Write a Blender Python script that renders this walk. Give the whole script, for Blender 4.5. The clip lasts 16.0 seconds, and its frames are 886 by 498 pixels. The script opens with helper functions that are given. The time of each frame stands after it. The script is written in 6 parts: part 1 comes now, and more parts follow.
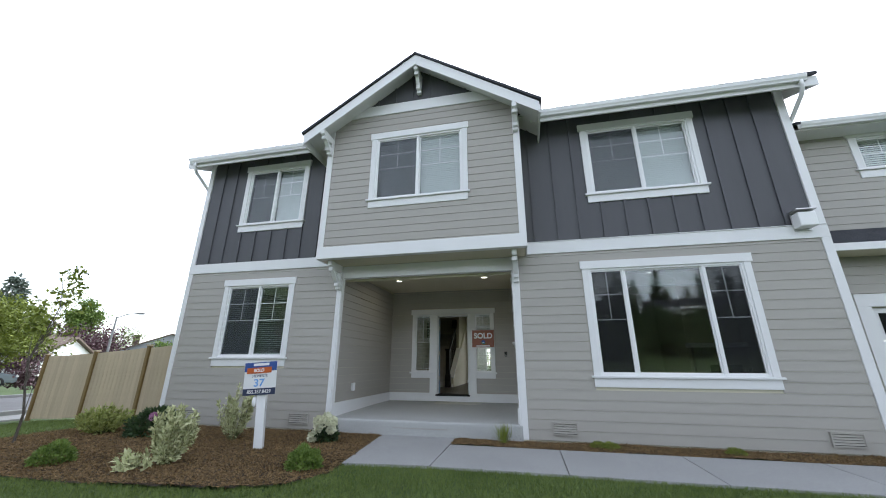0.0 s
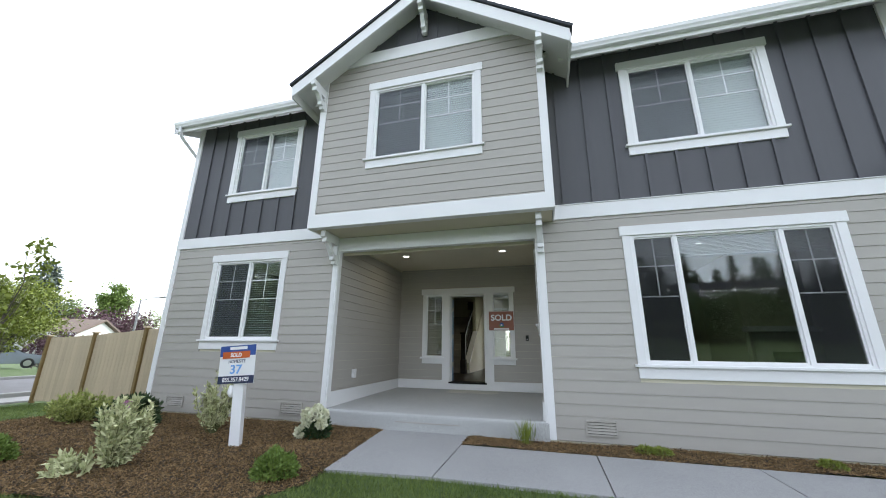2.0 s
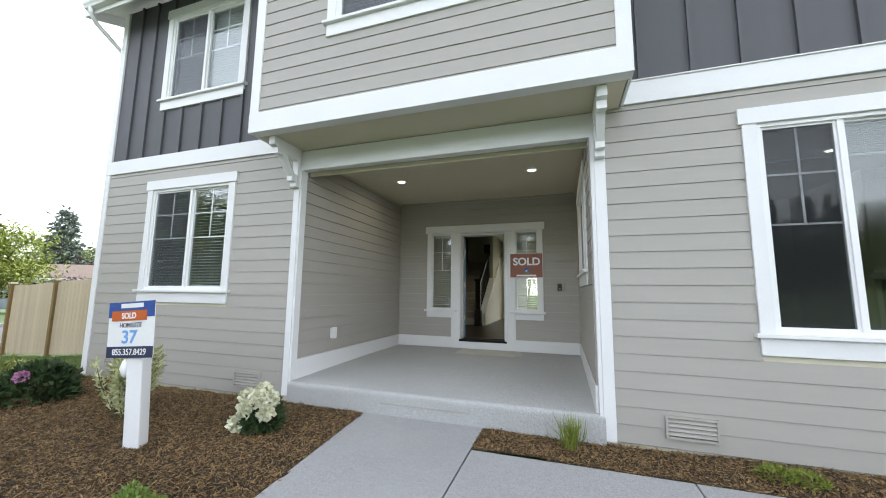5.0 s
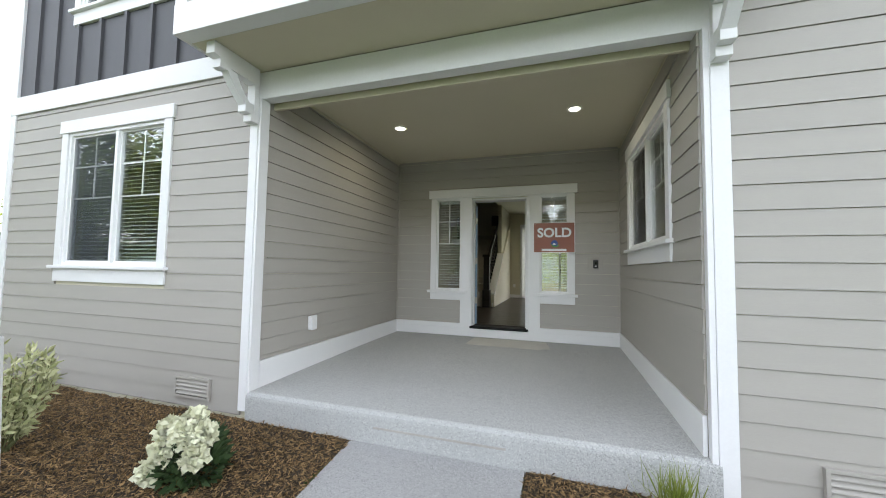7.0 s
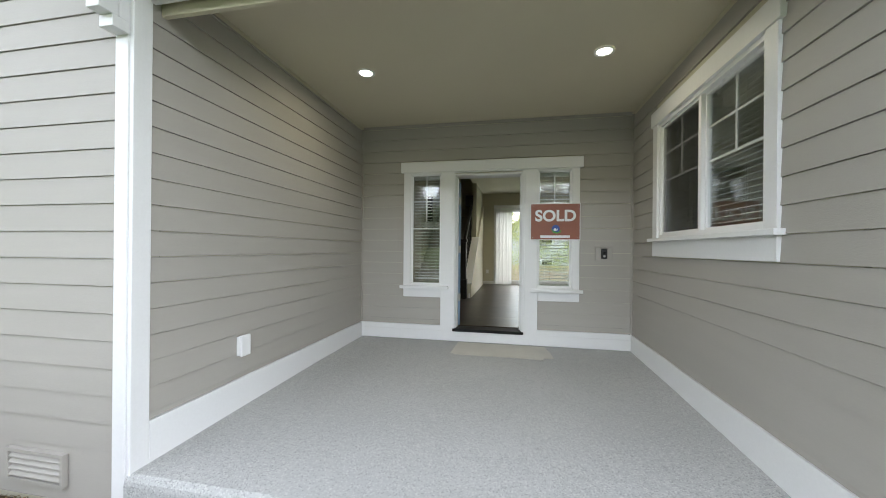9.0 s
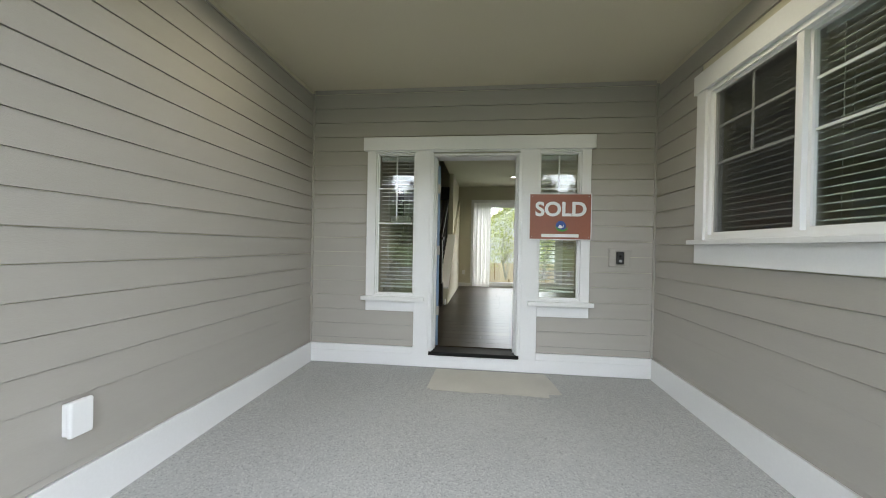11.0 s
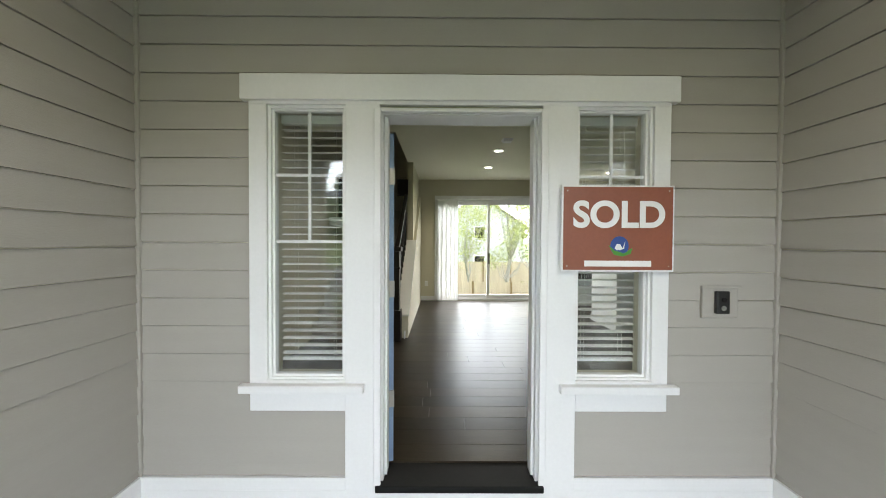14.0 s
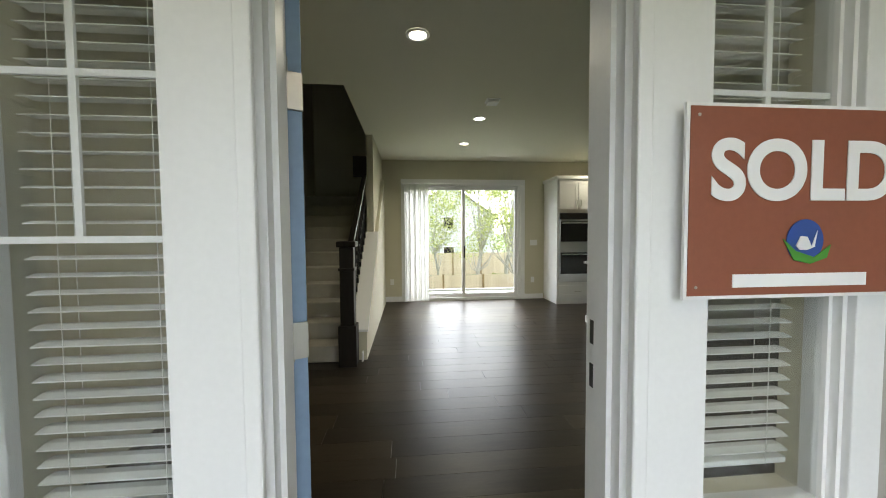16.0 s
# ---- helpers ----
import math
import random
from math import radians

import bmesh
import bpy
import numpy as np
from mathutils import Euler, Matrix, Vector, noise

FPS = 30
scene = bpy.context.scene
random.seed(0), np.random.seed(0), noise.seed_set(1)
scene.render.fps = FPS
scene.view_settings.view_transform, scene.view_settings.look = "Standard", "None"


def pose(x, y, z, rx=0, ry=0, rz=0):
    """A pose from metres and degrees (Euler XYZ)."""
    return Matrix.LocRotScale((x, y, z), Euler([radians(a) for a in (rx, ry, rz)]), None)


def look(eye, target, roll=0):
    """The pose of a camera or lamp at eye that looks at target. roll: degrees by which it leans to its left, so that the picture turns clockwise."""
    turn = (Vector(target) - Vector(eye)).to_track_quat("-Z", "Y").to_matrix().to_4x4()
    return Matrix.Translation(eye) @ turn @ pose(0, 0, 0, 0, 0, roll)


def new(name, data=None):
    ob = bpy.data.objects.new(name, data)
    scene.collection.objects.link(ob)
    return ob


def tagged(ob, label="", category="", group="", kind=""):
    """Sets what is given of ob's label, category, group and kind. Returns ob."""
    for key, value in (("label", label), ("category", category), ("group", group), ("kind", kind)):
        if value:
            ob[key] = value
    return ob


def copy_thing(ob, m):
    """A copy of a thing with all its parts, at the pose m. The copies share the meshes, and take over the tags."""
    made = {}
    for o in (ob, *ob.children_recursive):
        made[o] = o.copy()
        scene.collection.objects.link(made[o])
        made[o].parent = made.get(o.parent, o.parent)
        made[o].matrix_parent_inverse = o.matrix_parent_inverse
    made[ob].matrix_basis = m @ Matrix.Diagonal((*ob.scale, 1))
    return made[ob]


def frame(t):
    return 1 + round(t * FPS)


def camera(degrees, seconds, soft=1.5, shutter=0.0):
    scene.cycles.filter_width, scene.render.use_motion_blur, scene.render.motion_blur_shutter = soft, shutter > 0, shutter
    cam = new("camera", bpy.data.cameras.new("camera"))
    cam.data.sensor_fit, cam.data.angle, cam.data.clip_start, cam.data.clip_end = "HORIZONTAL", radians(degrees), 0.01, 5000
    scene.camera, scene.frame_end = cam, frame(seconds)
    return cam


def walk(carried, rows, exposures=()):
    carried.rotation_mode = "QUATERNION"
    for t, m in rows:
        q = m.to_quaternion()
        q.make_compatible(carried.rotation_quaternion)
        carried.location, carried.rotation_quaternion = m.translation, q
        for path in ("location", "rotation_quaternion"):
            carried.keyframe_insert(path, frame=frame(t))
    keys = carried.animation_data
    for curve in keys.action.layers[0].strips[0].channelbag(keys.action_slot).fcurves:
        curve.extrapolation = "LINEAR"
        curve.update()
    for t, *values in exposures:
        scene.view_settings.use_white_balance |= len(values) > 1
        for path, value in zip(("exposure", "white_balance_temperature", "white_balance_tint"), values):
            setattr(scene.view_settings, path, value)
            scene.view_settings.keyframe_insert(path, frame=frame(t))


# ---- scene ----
cam = camera(101.9, 16.0, 1.0)
PATH = [
    (0, (0.444, -0.323, 1.166), (0.026, 1.535, 1.777), 0.2),
    (0.5, (0.468, -0.049, 1.185), (0.026, 1.809, 1.78), 0.3),
    (1, (0.448, 0.23, 1.176), (-0.021, 2.089, 1.747), 0.5),
    (1.5, (0.398, 0.53, 1.185), (-0.097, 2.387, 1.74), 0.7),
    (2, (0.338, 0.812, 1.182), (-0.186, 2.668, 1.714), 0.6),
    (2.5, (0.294, 1.128, 1.165), (-0.252, 2.988, 1.657), 0.5),
    (3, (0.241, 1.439, 1.176), (-0.324, 3.303, 1.629), 0.5),
    (3.5, (0.181, 1.78, 1.179), (-0.408, 3.65, 1.571), 0.8),
    (4, (0.117, 2.129, 1.233), (-0.495, 4.003, 1.567), 0.7),
    (6.5, (-0.47, 3.671, 1.325), (-1.087, 5.569, 1.464), 0.7),
    (7, (-0.652, 3.959, 1.329), (-1.256, 5.862, 1.438), 0.9),
    (7.5, (-0.807, 4.212, 1.355), (-1.356, 6.134, 1.44), 0.6),
    (8, (-0.967, 4.458, 1.363), (-1.471, 6.393, 1.421), 0.8),
    (8.5, (-1.106, 4.718, 1.415), (-1.56, 6.665, 1.455), 0.5),
    (9, (-1.211, 4.963, 1.469), (-1.597, 6.925, 1.471), 0.5),
    (11.5, (-1.517, 6.291, 1.539), (-1.703, 8.283, 1.523), 0.7),
    (12, (-1.568, 6.594, 1.577), (-1.713, 8.589, 1.556), 0.3),
    (12.5, (-1.582, 6.918, 1.601), (-1.691, 8.915, 1.574), 0.6),
    (13, (-1.618, 7.219, 1.7), (-1.678, 9.217, 1.681), 0.4),
    (13.5, (-1.646, 7.486, 1.746), (-1.677, 9.485, 1.715), 0.3),
    (14, (-1.658, 7.789, 1.755), (-1.648, 9.789, 1.718), 0.3),
    (14.5, (-1.667, 8.083, 1.758), (-1.626, 10.081, 1.707), 0.4),
    (15, (-1.673, 8.396, 1.768), (-1.600, 10.394, 1.71), 0.2),
    (15.5, (-1.668, 8.665, 1.781), (-1.541, 10.659, 1.709), -0.3),
    (16, (-1.657, 8.944, 1.765), (-1.470, 10.932, 1.677), -0.4),
]
walk(cam, [(t, look(eye, target, roll)) for t, eye, target, roll in PATH], [(0, 1.74, 6100, 10), (2, 2.05, 6200, 10), (3.5, 2.27, 6300, 10), (6.5, 2.6, 6500, 10), (8.5, 2.86, 6500, 10), (9, 2.95, 6500, 10), (11.5, 3.2, 6500, 10), (12.5, 3.38, 6500, 10), (13.5, 3.52, 6500, 10), (14.5, 3.6, 6500, 10), (16, 3.5, 6500, 10)])

# ---- world, sun, exposure ----
world = bpy.data.worlds.new("overcast_sky")
scene.world = world
world.use_nodes = True
wn = world.node_tree
sky = wn.nodes.new("ShaderNodeTexSky")
sky.sky_type, sky.sun_disc = "NISHITA", False
sky.sun_elevation, sky.sun_rotation = radians(46), radians(12)
sky.air_density, sky.dust_density = 1.0, 1.0
pale = wn.nodes.new("ShaderNodeHueSaturation")
pale.inputs["Saturation"].default_value = 0.28
wn.links.new(sky.outputs[0], pale.inputs["Color"])
wn.links.new(pale.outputs[0], wn.nodes["Background"].inputs[0])
wn.nodes["Background"].inputs[1].default_value = 0.15
sun = new("sun", bpy.data.lights.new("sun", "SUN"))
sun.data.energy, sun.data.angle, sun.data.color = 0.55, radians(10), (1.0, 0.96, 0.9)
sun.matrix_world = look((5, 30, 26), (0, 6, 0))


# ---- materials ----
def material(name, color, rough=0.6, metal=0.0, vary=0.1, scale=6.0, grain=40.0, bump=0.1, stretch=(1, 1, 1), random=0.0, spec=0.5, color2=None, island=False, depth=0.01, fleck=1.0):
    """Paint with large stains, fine grain and relief, at real size."""
    m = bpy.data.materials.new(name)
    m.use_nodes = True
    t = m.node_tree
    b = t.nodes["Principled BSDF"]
    b.inputs["Roughness"].default_value, b.inputs["Metallic"].default_value = rough, metal
    b.inputs["Specular IOR Level"].default_value = spec
    co = t.nodes.new("ShaderNodeTexCoord")
    mp = t.nodes.new("ShaderNodeMapping")
    mp.inputs["Scale"].default_value = stretch
    t.links.new(co.outputs["Object"], mp.inputs[0])
    big, fine = t.nodes.new("ShaderNodeTexNoise"), t.nodes.new("ShaderNodeTexNoise")
    big.inputs["Scale"].default_value, fine.inputs["Scale"].default_value = scale, grain
    big.inputs["Detail"].default_value, fine.inputs["Detail"].default_value = 4, 5
    for n in (big, fine):
        t.links.new(mp.outputs[0], n.inputs[0])
    add = t.nodes.new("ShaderNodeMath")
    add.operation, add.inputs[1].default_value = "MULTIPLY_ADD", fleck
    t.links.new(fine.outputs[0], add.inputs[0])
    t.links.new(big.outputs[0], add.inputs[2])
    last = add.outputs[0]
    if random:
        src = t.nodes.new("ShaderNodeNewGeometry").outputs["Random Per Island"] if island else t.nodes.new("ShaderNodeObjectInfo").outputs["Random"]
        mul = t.nodes.new("ShaderNodeMath")
        mul.operation = "MULTIPLY_ADD"
        mul.inputs[1].default_value = random
        t.links.new(src, mul.inputs[0])
        t.links.new(last, mul.inputs[2])
        last = mul.outputs[0]
    ramp = t.nodes.new("ShaderNodeMapRange")
    mean, span = 0.5 + 0.5 * fleck, 0.4 * math.sqrt(fleck)
    ramp.inputs["From Min"].default_value, ramp.inputs["From Max"].default_value = mean - span, mean + span + random
    t.links.new(last, ramp.inputs[0])
    mix = t.nodes.new("ShaderNodeMix")
    mix.data_type = "RGBA"
    lo = [c * (1 - vary) for c in color]
    hi = [min(1, c * (1 + vary)) for c in color] if color2 is None else color2
    mix.inputs["A"].default_value, mix.inputs["B"].default_value = (*lo, 1), (*hi, 1)
    t.links.new(ramp.outputs[0], mix.inputs["Factor"])
    t.links.new(mix.outputs["Result"], b.inputs["Base Color"])
    if bump:
        bp = t.nodes.new("ShaderNodeBump")
        bp.inputs["Strength"].default_value, bp.inputs["Distance"].default_value = bump, depth
        t.links.new(fine.outputs[0], bp.inputs["Height"])
        t.links.new(bp.outputs[0], b.inputs["Normal"])
    return m


def emitter(name, color, strength):
    m = bpy.data.materials.new(name)
    m.use_nodes = True
    b = m.node_tree.nodes["Principled BSDF"]
    b.inputs["Emission Color"].default_value, b.inputs["Emission Strength"].default_value = (*color, 1), strength
    return m


def clear_glass(name, tint=(0.93, 0.96, 0.95), gloss=1.0):
    """A thin pane: sees through and mirrors by its angle."""
    m = bpy.data.materials.new(name)
    m.use_nodes = True
    t = m.node_tree
    t.nodes.remove(t.nodes["Principled BSDF"])
    tr, gl, mx, lw = (t.nodes.new("ShaderNode" + k) for k in ("BsdfTransparent", "BsdfGlossy", "MixShader", "LayerWeight"))
    tr.inputs[0].default_value = (*tint, 1)
    gl.inputs["Roughness"].default_value = 0.005
    lw.inputs[0].default_value = 0.5
    rise = t.nodes.new("ShaderNodeMath")
    rise.operation, rise.inputs[1].default_value = "POWER", 4.0
    gain = t.nodes.new("ShaderNodeMath")
    gain.operation, gain.use_clamp = "MULTIPLY_ADD", True
    gain.inputs[1].default_value, gain.inputs[2].default_value = 0.8 * gloss, 0.04 * gloss
    t.links.new(lw.outputs["Facing"], rise.inputs[0])
    t.links.new(rise.outputs[0], gain.inputs[0])
    t.links.new(gain.outputs[0], mx.inputs[0])
    t.links.new(tr.outputs[0], mx.inputs[1])
    t.links.new(gl.outputs[0], mx.inputs[2])
    t.links.new(mx.outputs[0], t.nodes["Material Output"].inputs[0])
    return m


SIDING = material("siding_paint", (0.37, 0.35, 0.315), 0.55, vary=0.05, scale=0.8, grain=30, bump=0.25, stretch=(1.5, 1.5, 14), random=0.25, depth=0.004)
DARK = material("batten_siding_paint", (0.083, 0.083, 0.092), 0.6, vary=0.08, scale=1.0, grain=40, bump=0.2, stretch=(10, 10, 1.0), depth=0.004)
WHITE = material("white_trim_paint", (0.74, 0.74, 0.74), 0.45, vary=0.03, scale=1.5, grain=60, bump=0.08, depth=0.003)
SOFFIT = material("soffit_paint", (0.58, 0.53, 0.40), 0.6, vary=0.05, scale=0.8, grain=90, bump=0.1, depth=0.003)
VINYL = material("white_vinyl", (0.79, 0.79, 0.79), 0.3, vary=0.015, scale=3, bump=0.0)
SHINGLE = material("asphalt_shingle", (0.035, 0.037, 0.045), 0.9, vary=0.5, scale=5, grain=180, bump=0.6, random=0.5)


def aggregate(name, color, dark, pale, grain, cover, patch):
    """Brushed concrete whose fine stones show: dark and pale grains, more of them where the skin is worn."""
    m = material(name, color, 0.85, vary=0.13, scale=1.1, grain=45, bump=0.0, fleck=1.4)
    t = m.node_tree
    b = t.nodes["Principled BSDF"]
    base = b.inputs["Base Color"].links[0].from_socket
    co = t.nodes.new("ShaderNodeTexCoord")
    cells, worn, fine = t.nodes.new("ShaderNodeTexVoronoi"), t.nodes.new("ShaderNodeTexNoise"), t.nodes.new("ShaderNodeTexNoise")
    cells.inputs["Scale"].default_value, worn.inputs["Scale"].default_value, fine.inputs["Scale"].default_value = grain, patch, grain * 1.7
    worn.inputs["Detail"].default_value = fine.inputs["Detail"].default_value = 3
    for n in (cells, worn, fine):
        t.links.new(co.outputs["Object"], n.inputs["Vector"])
    tone = t.nodes.new("ShaderNodeSeparateColor")
    t.links.new(cells.outputs["Color"], tone.inputs[0])
    share = t.nodes.new("ShaderNodeMapRange")
    share.inputs["From Min"].default_value, share.inputs["From Max"].default_value = 0.35, 0.65
    share.inputs["To Min"].default_value, share.inputs["To Max"].default_value = cover * 0.35, cover
    t.links.new(worn.outputs[0], share.inputs[0])
    last = base
    for socket, shade in ((tone.outputs[0], dark), (tone.outputs[1], pale)):
        less = t.nodes.new("ShaderNodeMath")
        less.operation = "LESS_THAN"
        t.links.new(socket, less.inputs[0])
        t.links.new(share.outputs[0], less.inputs[1])
        part_of = t.nodes.new("ShaderNodeMath")
        part_of.operation, part_of.inputs[1].default_value = "MULTIPLY", 0.75
        t.links.new(less.outputs[0], part_of.inputs[0])
        mix = t.nodes.new("ShaderNodeMix")
        mix.data_type = "RGBA"
        mix.inputs["B"].default_value = (*shade, 1)
        t.links.new(part_of.outputs[0], mix.inputs["Factor"])
        t.links.new(last, mix.inputs["A"])
        last = mix.outputs["Result"]
    t.links.new(last, b.inputs["Base Color"])
    bp = t.nodes.new("ShaderNodeBump")
    bp.inputs["Strength"].default_value, bp.inputs["Distance"].default_value = 0.5, 0.004
    t.links.new(fine.outputs[0], bp.inputs["Height"])
    t.links.new(bp.outputs[0], b.inputs["Normal"])
    return m


CONCRETE = aggregate("broom_concrete", (0.33, 0.33, 0.325), (0.2, 0.2, 0.2), (0.46, 0.46, 0.45), 190, 0.2, 1.2)
PORCH = aggregate("exposed_porch_concrete", (0.40, 0.405, 0.395), (0.24, 0.24, 0.235), (0.55, 0.55, 0.53), 170, 0.2, 0.7)
BARE = material("bare_mat_patch", (0.52, 0.505, 0.45), 0.85, vary=0.12, scale=3, grain=150, bump=0.3, depth=0.003)
FOUND = material("foundation_concrete", (0.36, 0.34, 0.31), 0.9, vary=0.15, scale=2, grain=60, bump=0.3)
SOIL = material("mulch_soil", (0.034, 0.022, 0.010), 0.95, vary=0.6, scale=9, grain=90, bump=0.8, depth=0.03)
CHIPS = material("bark_chips", (0.018, 0.0115, 0.005), 0.9, vary=0.5, scale=14, grain=90, bump=0.4, random=2.0, island=True, color2=(0.40, 0.255, 0.112))
LAWN = material("lawn_ground", (0.07, 0.108, 0.032), 0.95, vary=0.4, scale=2.5, grain=120, bump=0.8, depth=0.02)
BLADES = material("grass_blades", (0.085, 0.145, 0.02), 0.6, vary=0.3, scale=1.2, grain=9, bump=0, random=0.8, island=True, color2=(0.19, 0.25, 0.055))
GLASS = clear_glass("window_glass", (0.97, 0.98, 0.98), 1.0)
INNERGLASS = clear_glass("coated_inner_glass", (0.86, 0.89, 0.89), 1.0)
# Stronger tint puts the dim room behind the picture window into its glass.
DIMGLASS = clear_glass("room_dimming_inner_glass", (0.70, 0.74, 0.73), 1.0)
SLAT = material("blind_slat", (0.78, 0.78, 0.75), 0.5, vary=0.03, scale=2, bump=0.0)
INWALL = material("beige_wall_paint", (0.57, 0.54, 0.42), 0.8, vary=0.03, scale=1.0, grain=200, bump=0.1, depth=0.002)
INCEIL = material("ceiling_paint", (0.72, 0.71, 0.58), 0.85, vary=0.02, scale=1.0, grain=120, bump=0.2, depth=0.003)
BLACK = material("black_plastic", (0.015, 0.015, 0.016), 0.35, vary=0.1, bump=0.05)
THRESHOLD = material("matt_black_metal", (0.008, 0.008, 0.008), 0.6, vary=0.2, bump=0.05, spec=0.15)
STEEL = material("brushed_steel", (0.5, 0.5, 0.5), 0.3, metal=1.0, vary=0.06, scale=2, grain=30, bump=0.05, stretch=(1, 1, 20))
NICKEL = material("satin_nickel", (0.45, 0.43, 0.4), 0.35, metal=1.0, vary=0.06, bump=0.03)


# ---- building helpers ----
def box(bm, x0, x1, y0, y1, z0, z1, bevel=0.0):
    vs = [bm.verts.new(p) for p in ((x0, y0, z0), (x1, y0, z0), (x1, y1, z0), (x0, y1, z0), (x0, y0, z1), (x1, y0, z1), (x1, y1, z1), (x0, y1, z1))]
    fs = [bm.faces.new([vs[i] for i in q]) for q in ((3, 2, 1, 0), (4, 5, 6, 7), (0, 1, 5, 4), (1, 2, 6, 5), (2, 3, 7, 6), (3, 0, 4, 7))]
    if bevel:
        es = {e for f in fs for e in f.edges}
        bmesh.ops.bevel(bm, geom=list(es), offset=bevel, segments=2, affect="EDGES", profile=0.5)
    return bm


def prism(bm, outline, y0, y1, axis="y"):
    """An outline of (a, b) points drawn out along an axis: y: (x, z); x: (y, z); z: (x, y)."""
    def at(p, d):
        return {"y": (p[0], d, p[1]), "x": (d, p[0], p[1]), "z": (p[0], p[1], d)}[axis]
    a, b = [bm.verts.new(at(p, y0)) for p in outline], [bm.verts.new(at(p, y1)) for p in outline]
    n = len(outline)
    bm.faces.new(a)
    bm.faces.new(b[::-1])
    for i in range(n):
        bm.faces.new((a[i], b[i], b[(i + 1) % n], a[(i + 1) % n]))
    bmesh.ops.recalc_face_normals(bm, faces=bm.faces)
    return bm


def tube(bm, pts, r, sides=8):
    """A round bar along points; r is one radius or one for each point."""
    rs = r if isinstance(r, (list, tuple)) else [r] * len(pts)
    rings = []
    for i, p in enumerate(pts):
        d = (Vector(pts[min(i + 1, len(pts) - 1)]) - Vector(pts[max(i - 1, 0)])).normalized()
        u = d.orthogonal().normalized()
        v = d.cross(u)
        if rings:
            u = (last_u - d * last_u.dot(d)).normalized()
            v = d.cross(u)
        last_u = u
        rings.append([bm.verts.new(Vector(p) + rs[i] * (math.cos(2 * math.pi * k / sides) * u + math.sin(2 * math.pi * k / sides) * v)) for k in range(sides)])
    for a, b in zip(rings, rings[1:]):
        for k in range(sides):
            bm.faces.new((a[k], a[(k + 1) % sides], b[(k + 1) % sides], b[k]))
    bm.faces.new(rings[0][::-1])
    bm.faces.new(rings[-1])
    return bm


def mesh_of(name, bm, mat):
    me = bpy.data.meshes.new(name)
    bm.to_mesh(me)
    bm.free()
    if mat:
        me.materials.append(mat)
    return me


def part(name, bm, mat, parent=None, label="", smooth=False):
    ob = new(name, mesh_of(name, bm, mat))
    if smooth:
        ob.data.polygons.foreach_set("use_smooth", [True] * len(ob.data.polygons))
    ob.parent = parent
    return tagged(ob, label)


def boxpart(name, mat, parent, x0, x1, y0, y1, z0, z1, bevel=0.0, label=""):
    return part(name, box(bmesh.new(), x0, x1, y0, y1, z0, z1, bevel), mat, parent, label)


def thing(name, label, category, m=None, group="", kind=""):
    ob = new(name)
    ob.matrix_world = m or Matrix()
    return tagged(ob, label, category, group, kind)


def setting(name, bm, mat, label, category="wall"):
    return tagged(part(name, bm, mat), label, category, kind="structure")


def holed(bm, u0, u1, z0, z1, holes, put):
    """A wall of blocks from u0 to u1 and z0 to z1 with rectangular holes (u0, u1, z0, z1); put(u0, u1, z0, z1) adds a block."""
    us = sorted({u0, u1, *[min(max(h[i], u0), u1) for h in holes for i in (0, 1)]})
    for a, b in zip(us, us[1:]):
        cuts = sorted((h[2], h[3]) for h in holes if h[0] <= a + 1e-6 and h[1] >= b - 1e-6)
        z = z0
        for c0, c1 in cuts:
            if c0 > z:
                put(a, b, z, c0)
            z = max(z, c1)
        if z < z1:
            put(a, b, z, z1)
    return bm


def wall(name, face, axis, back, u0, u1, z0, z1, holes, label, mat=None):
    """A thick wall; face: the plane of its outer side; back: its inner side; axis: the direction along which it runs."""
    bm = bmesh.new()
    lo, hi = min(face, back), max(face, back)
    if axis == "x":
        holed(bm, u0, u1, z0, z1, holes, lambda a, b, c, d: box(bm, a, b, lo, hi, c, d))
    else:
        holed(bm, u0, u1, z0, z1, holes, lambda a, b, c, d: box(bm, lo, hi, a, b, c, d))
    return setting(name, bm, mat or INWALL, label)


LAP, LINE = 0.1605, 1.56


def lap_siding(parent, m, u0, u1, z0, z1, holes, clip=None, LAP=LAP, LINE=LINE):
    """Courses of lapped boards on a wall: u along the wall, outward is -y in the frame m. clip(z) narrows u for a gable."""
    n = 0
    z = z0
    while z < z1 - 0.01:
        top = min(LINE + LAP * (math.floor((z - LINE) / LAP + 1e-4) + 1), z1)
        a0, a1 = (u0, u1) if clip is None else clip(top, u0, u1)
        spans = [(a0, a1)]
        for h in holes:
            if h[2] < top - 0.02 and h[3] > z + 0.02:
                spans = [s for a, b in spans for s in ((a, min(b, h[0])), (max(a, h[1]), b)) if s[1] - s[0] > 0.02]
        for a, b in spans:
            bm = bmesh.new()
            prism(bm, [(0.0, z), (-0.018, z), (-0.0095, top - 0.004), (0.0, top - 0.004)], a, b, "x")
            bm.transform(m)
            part("siding_board", bm, SIDING, parent)
            n += 1
        z = top
    return n


def battens(parent, m, xs, z0, z1, holes):
    for x in xs:
        a = z0
        for h in sorted((h for h in holes if h[0] < x < h[1]), key=lambda h: h[2]):
            if h[2] > a:
                part("batten", box(bmesh.new(), x - 0.022, x + 0.022, -0.032, 0.0, a, h[2]), DARK, parent).data.transform(m)
            a = h[3]
        if z1 - a > 0.05:
            part("batten", box(bmesh.new(), x - 0.022, x + 0.022, -0.032, 0.0, a, z1), DARK, parent).data.transform(m)


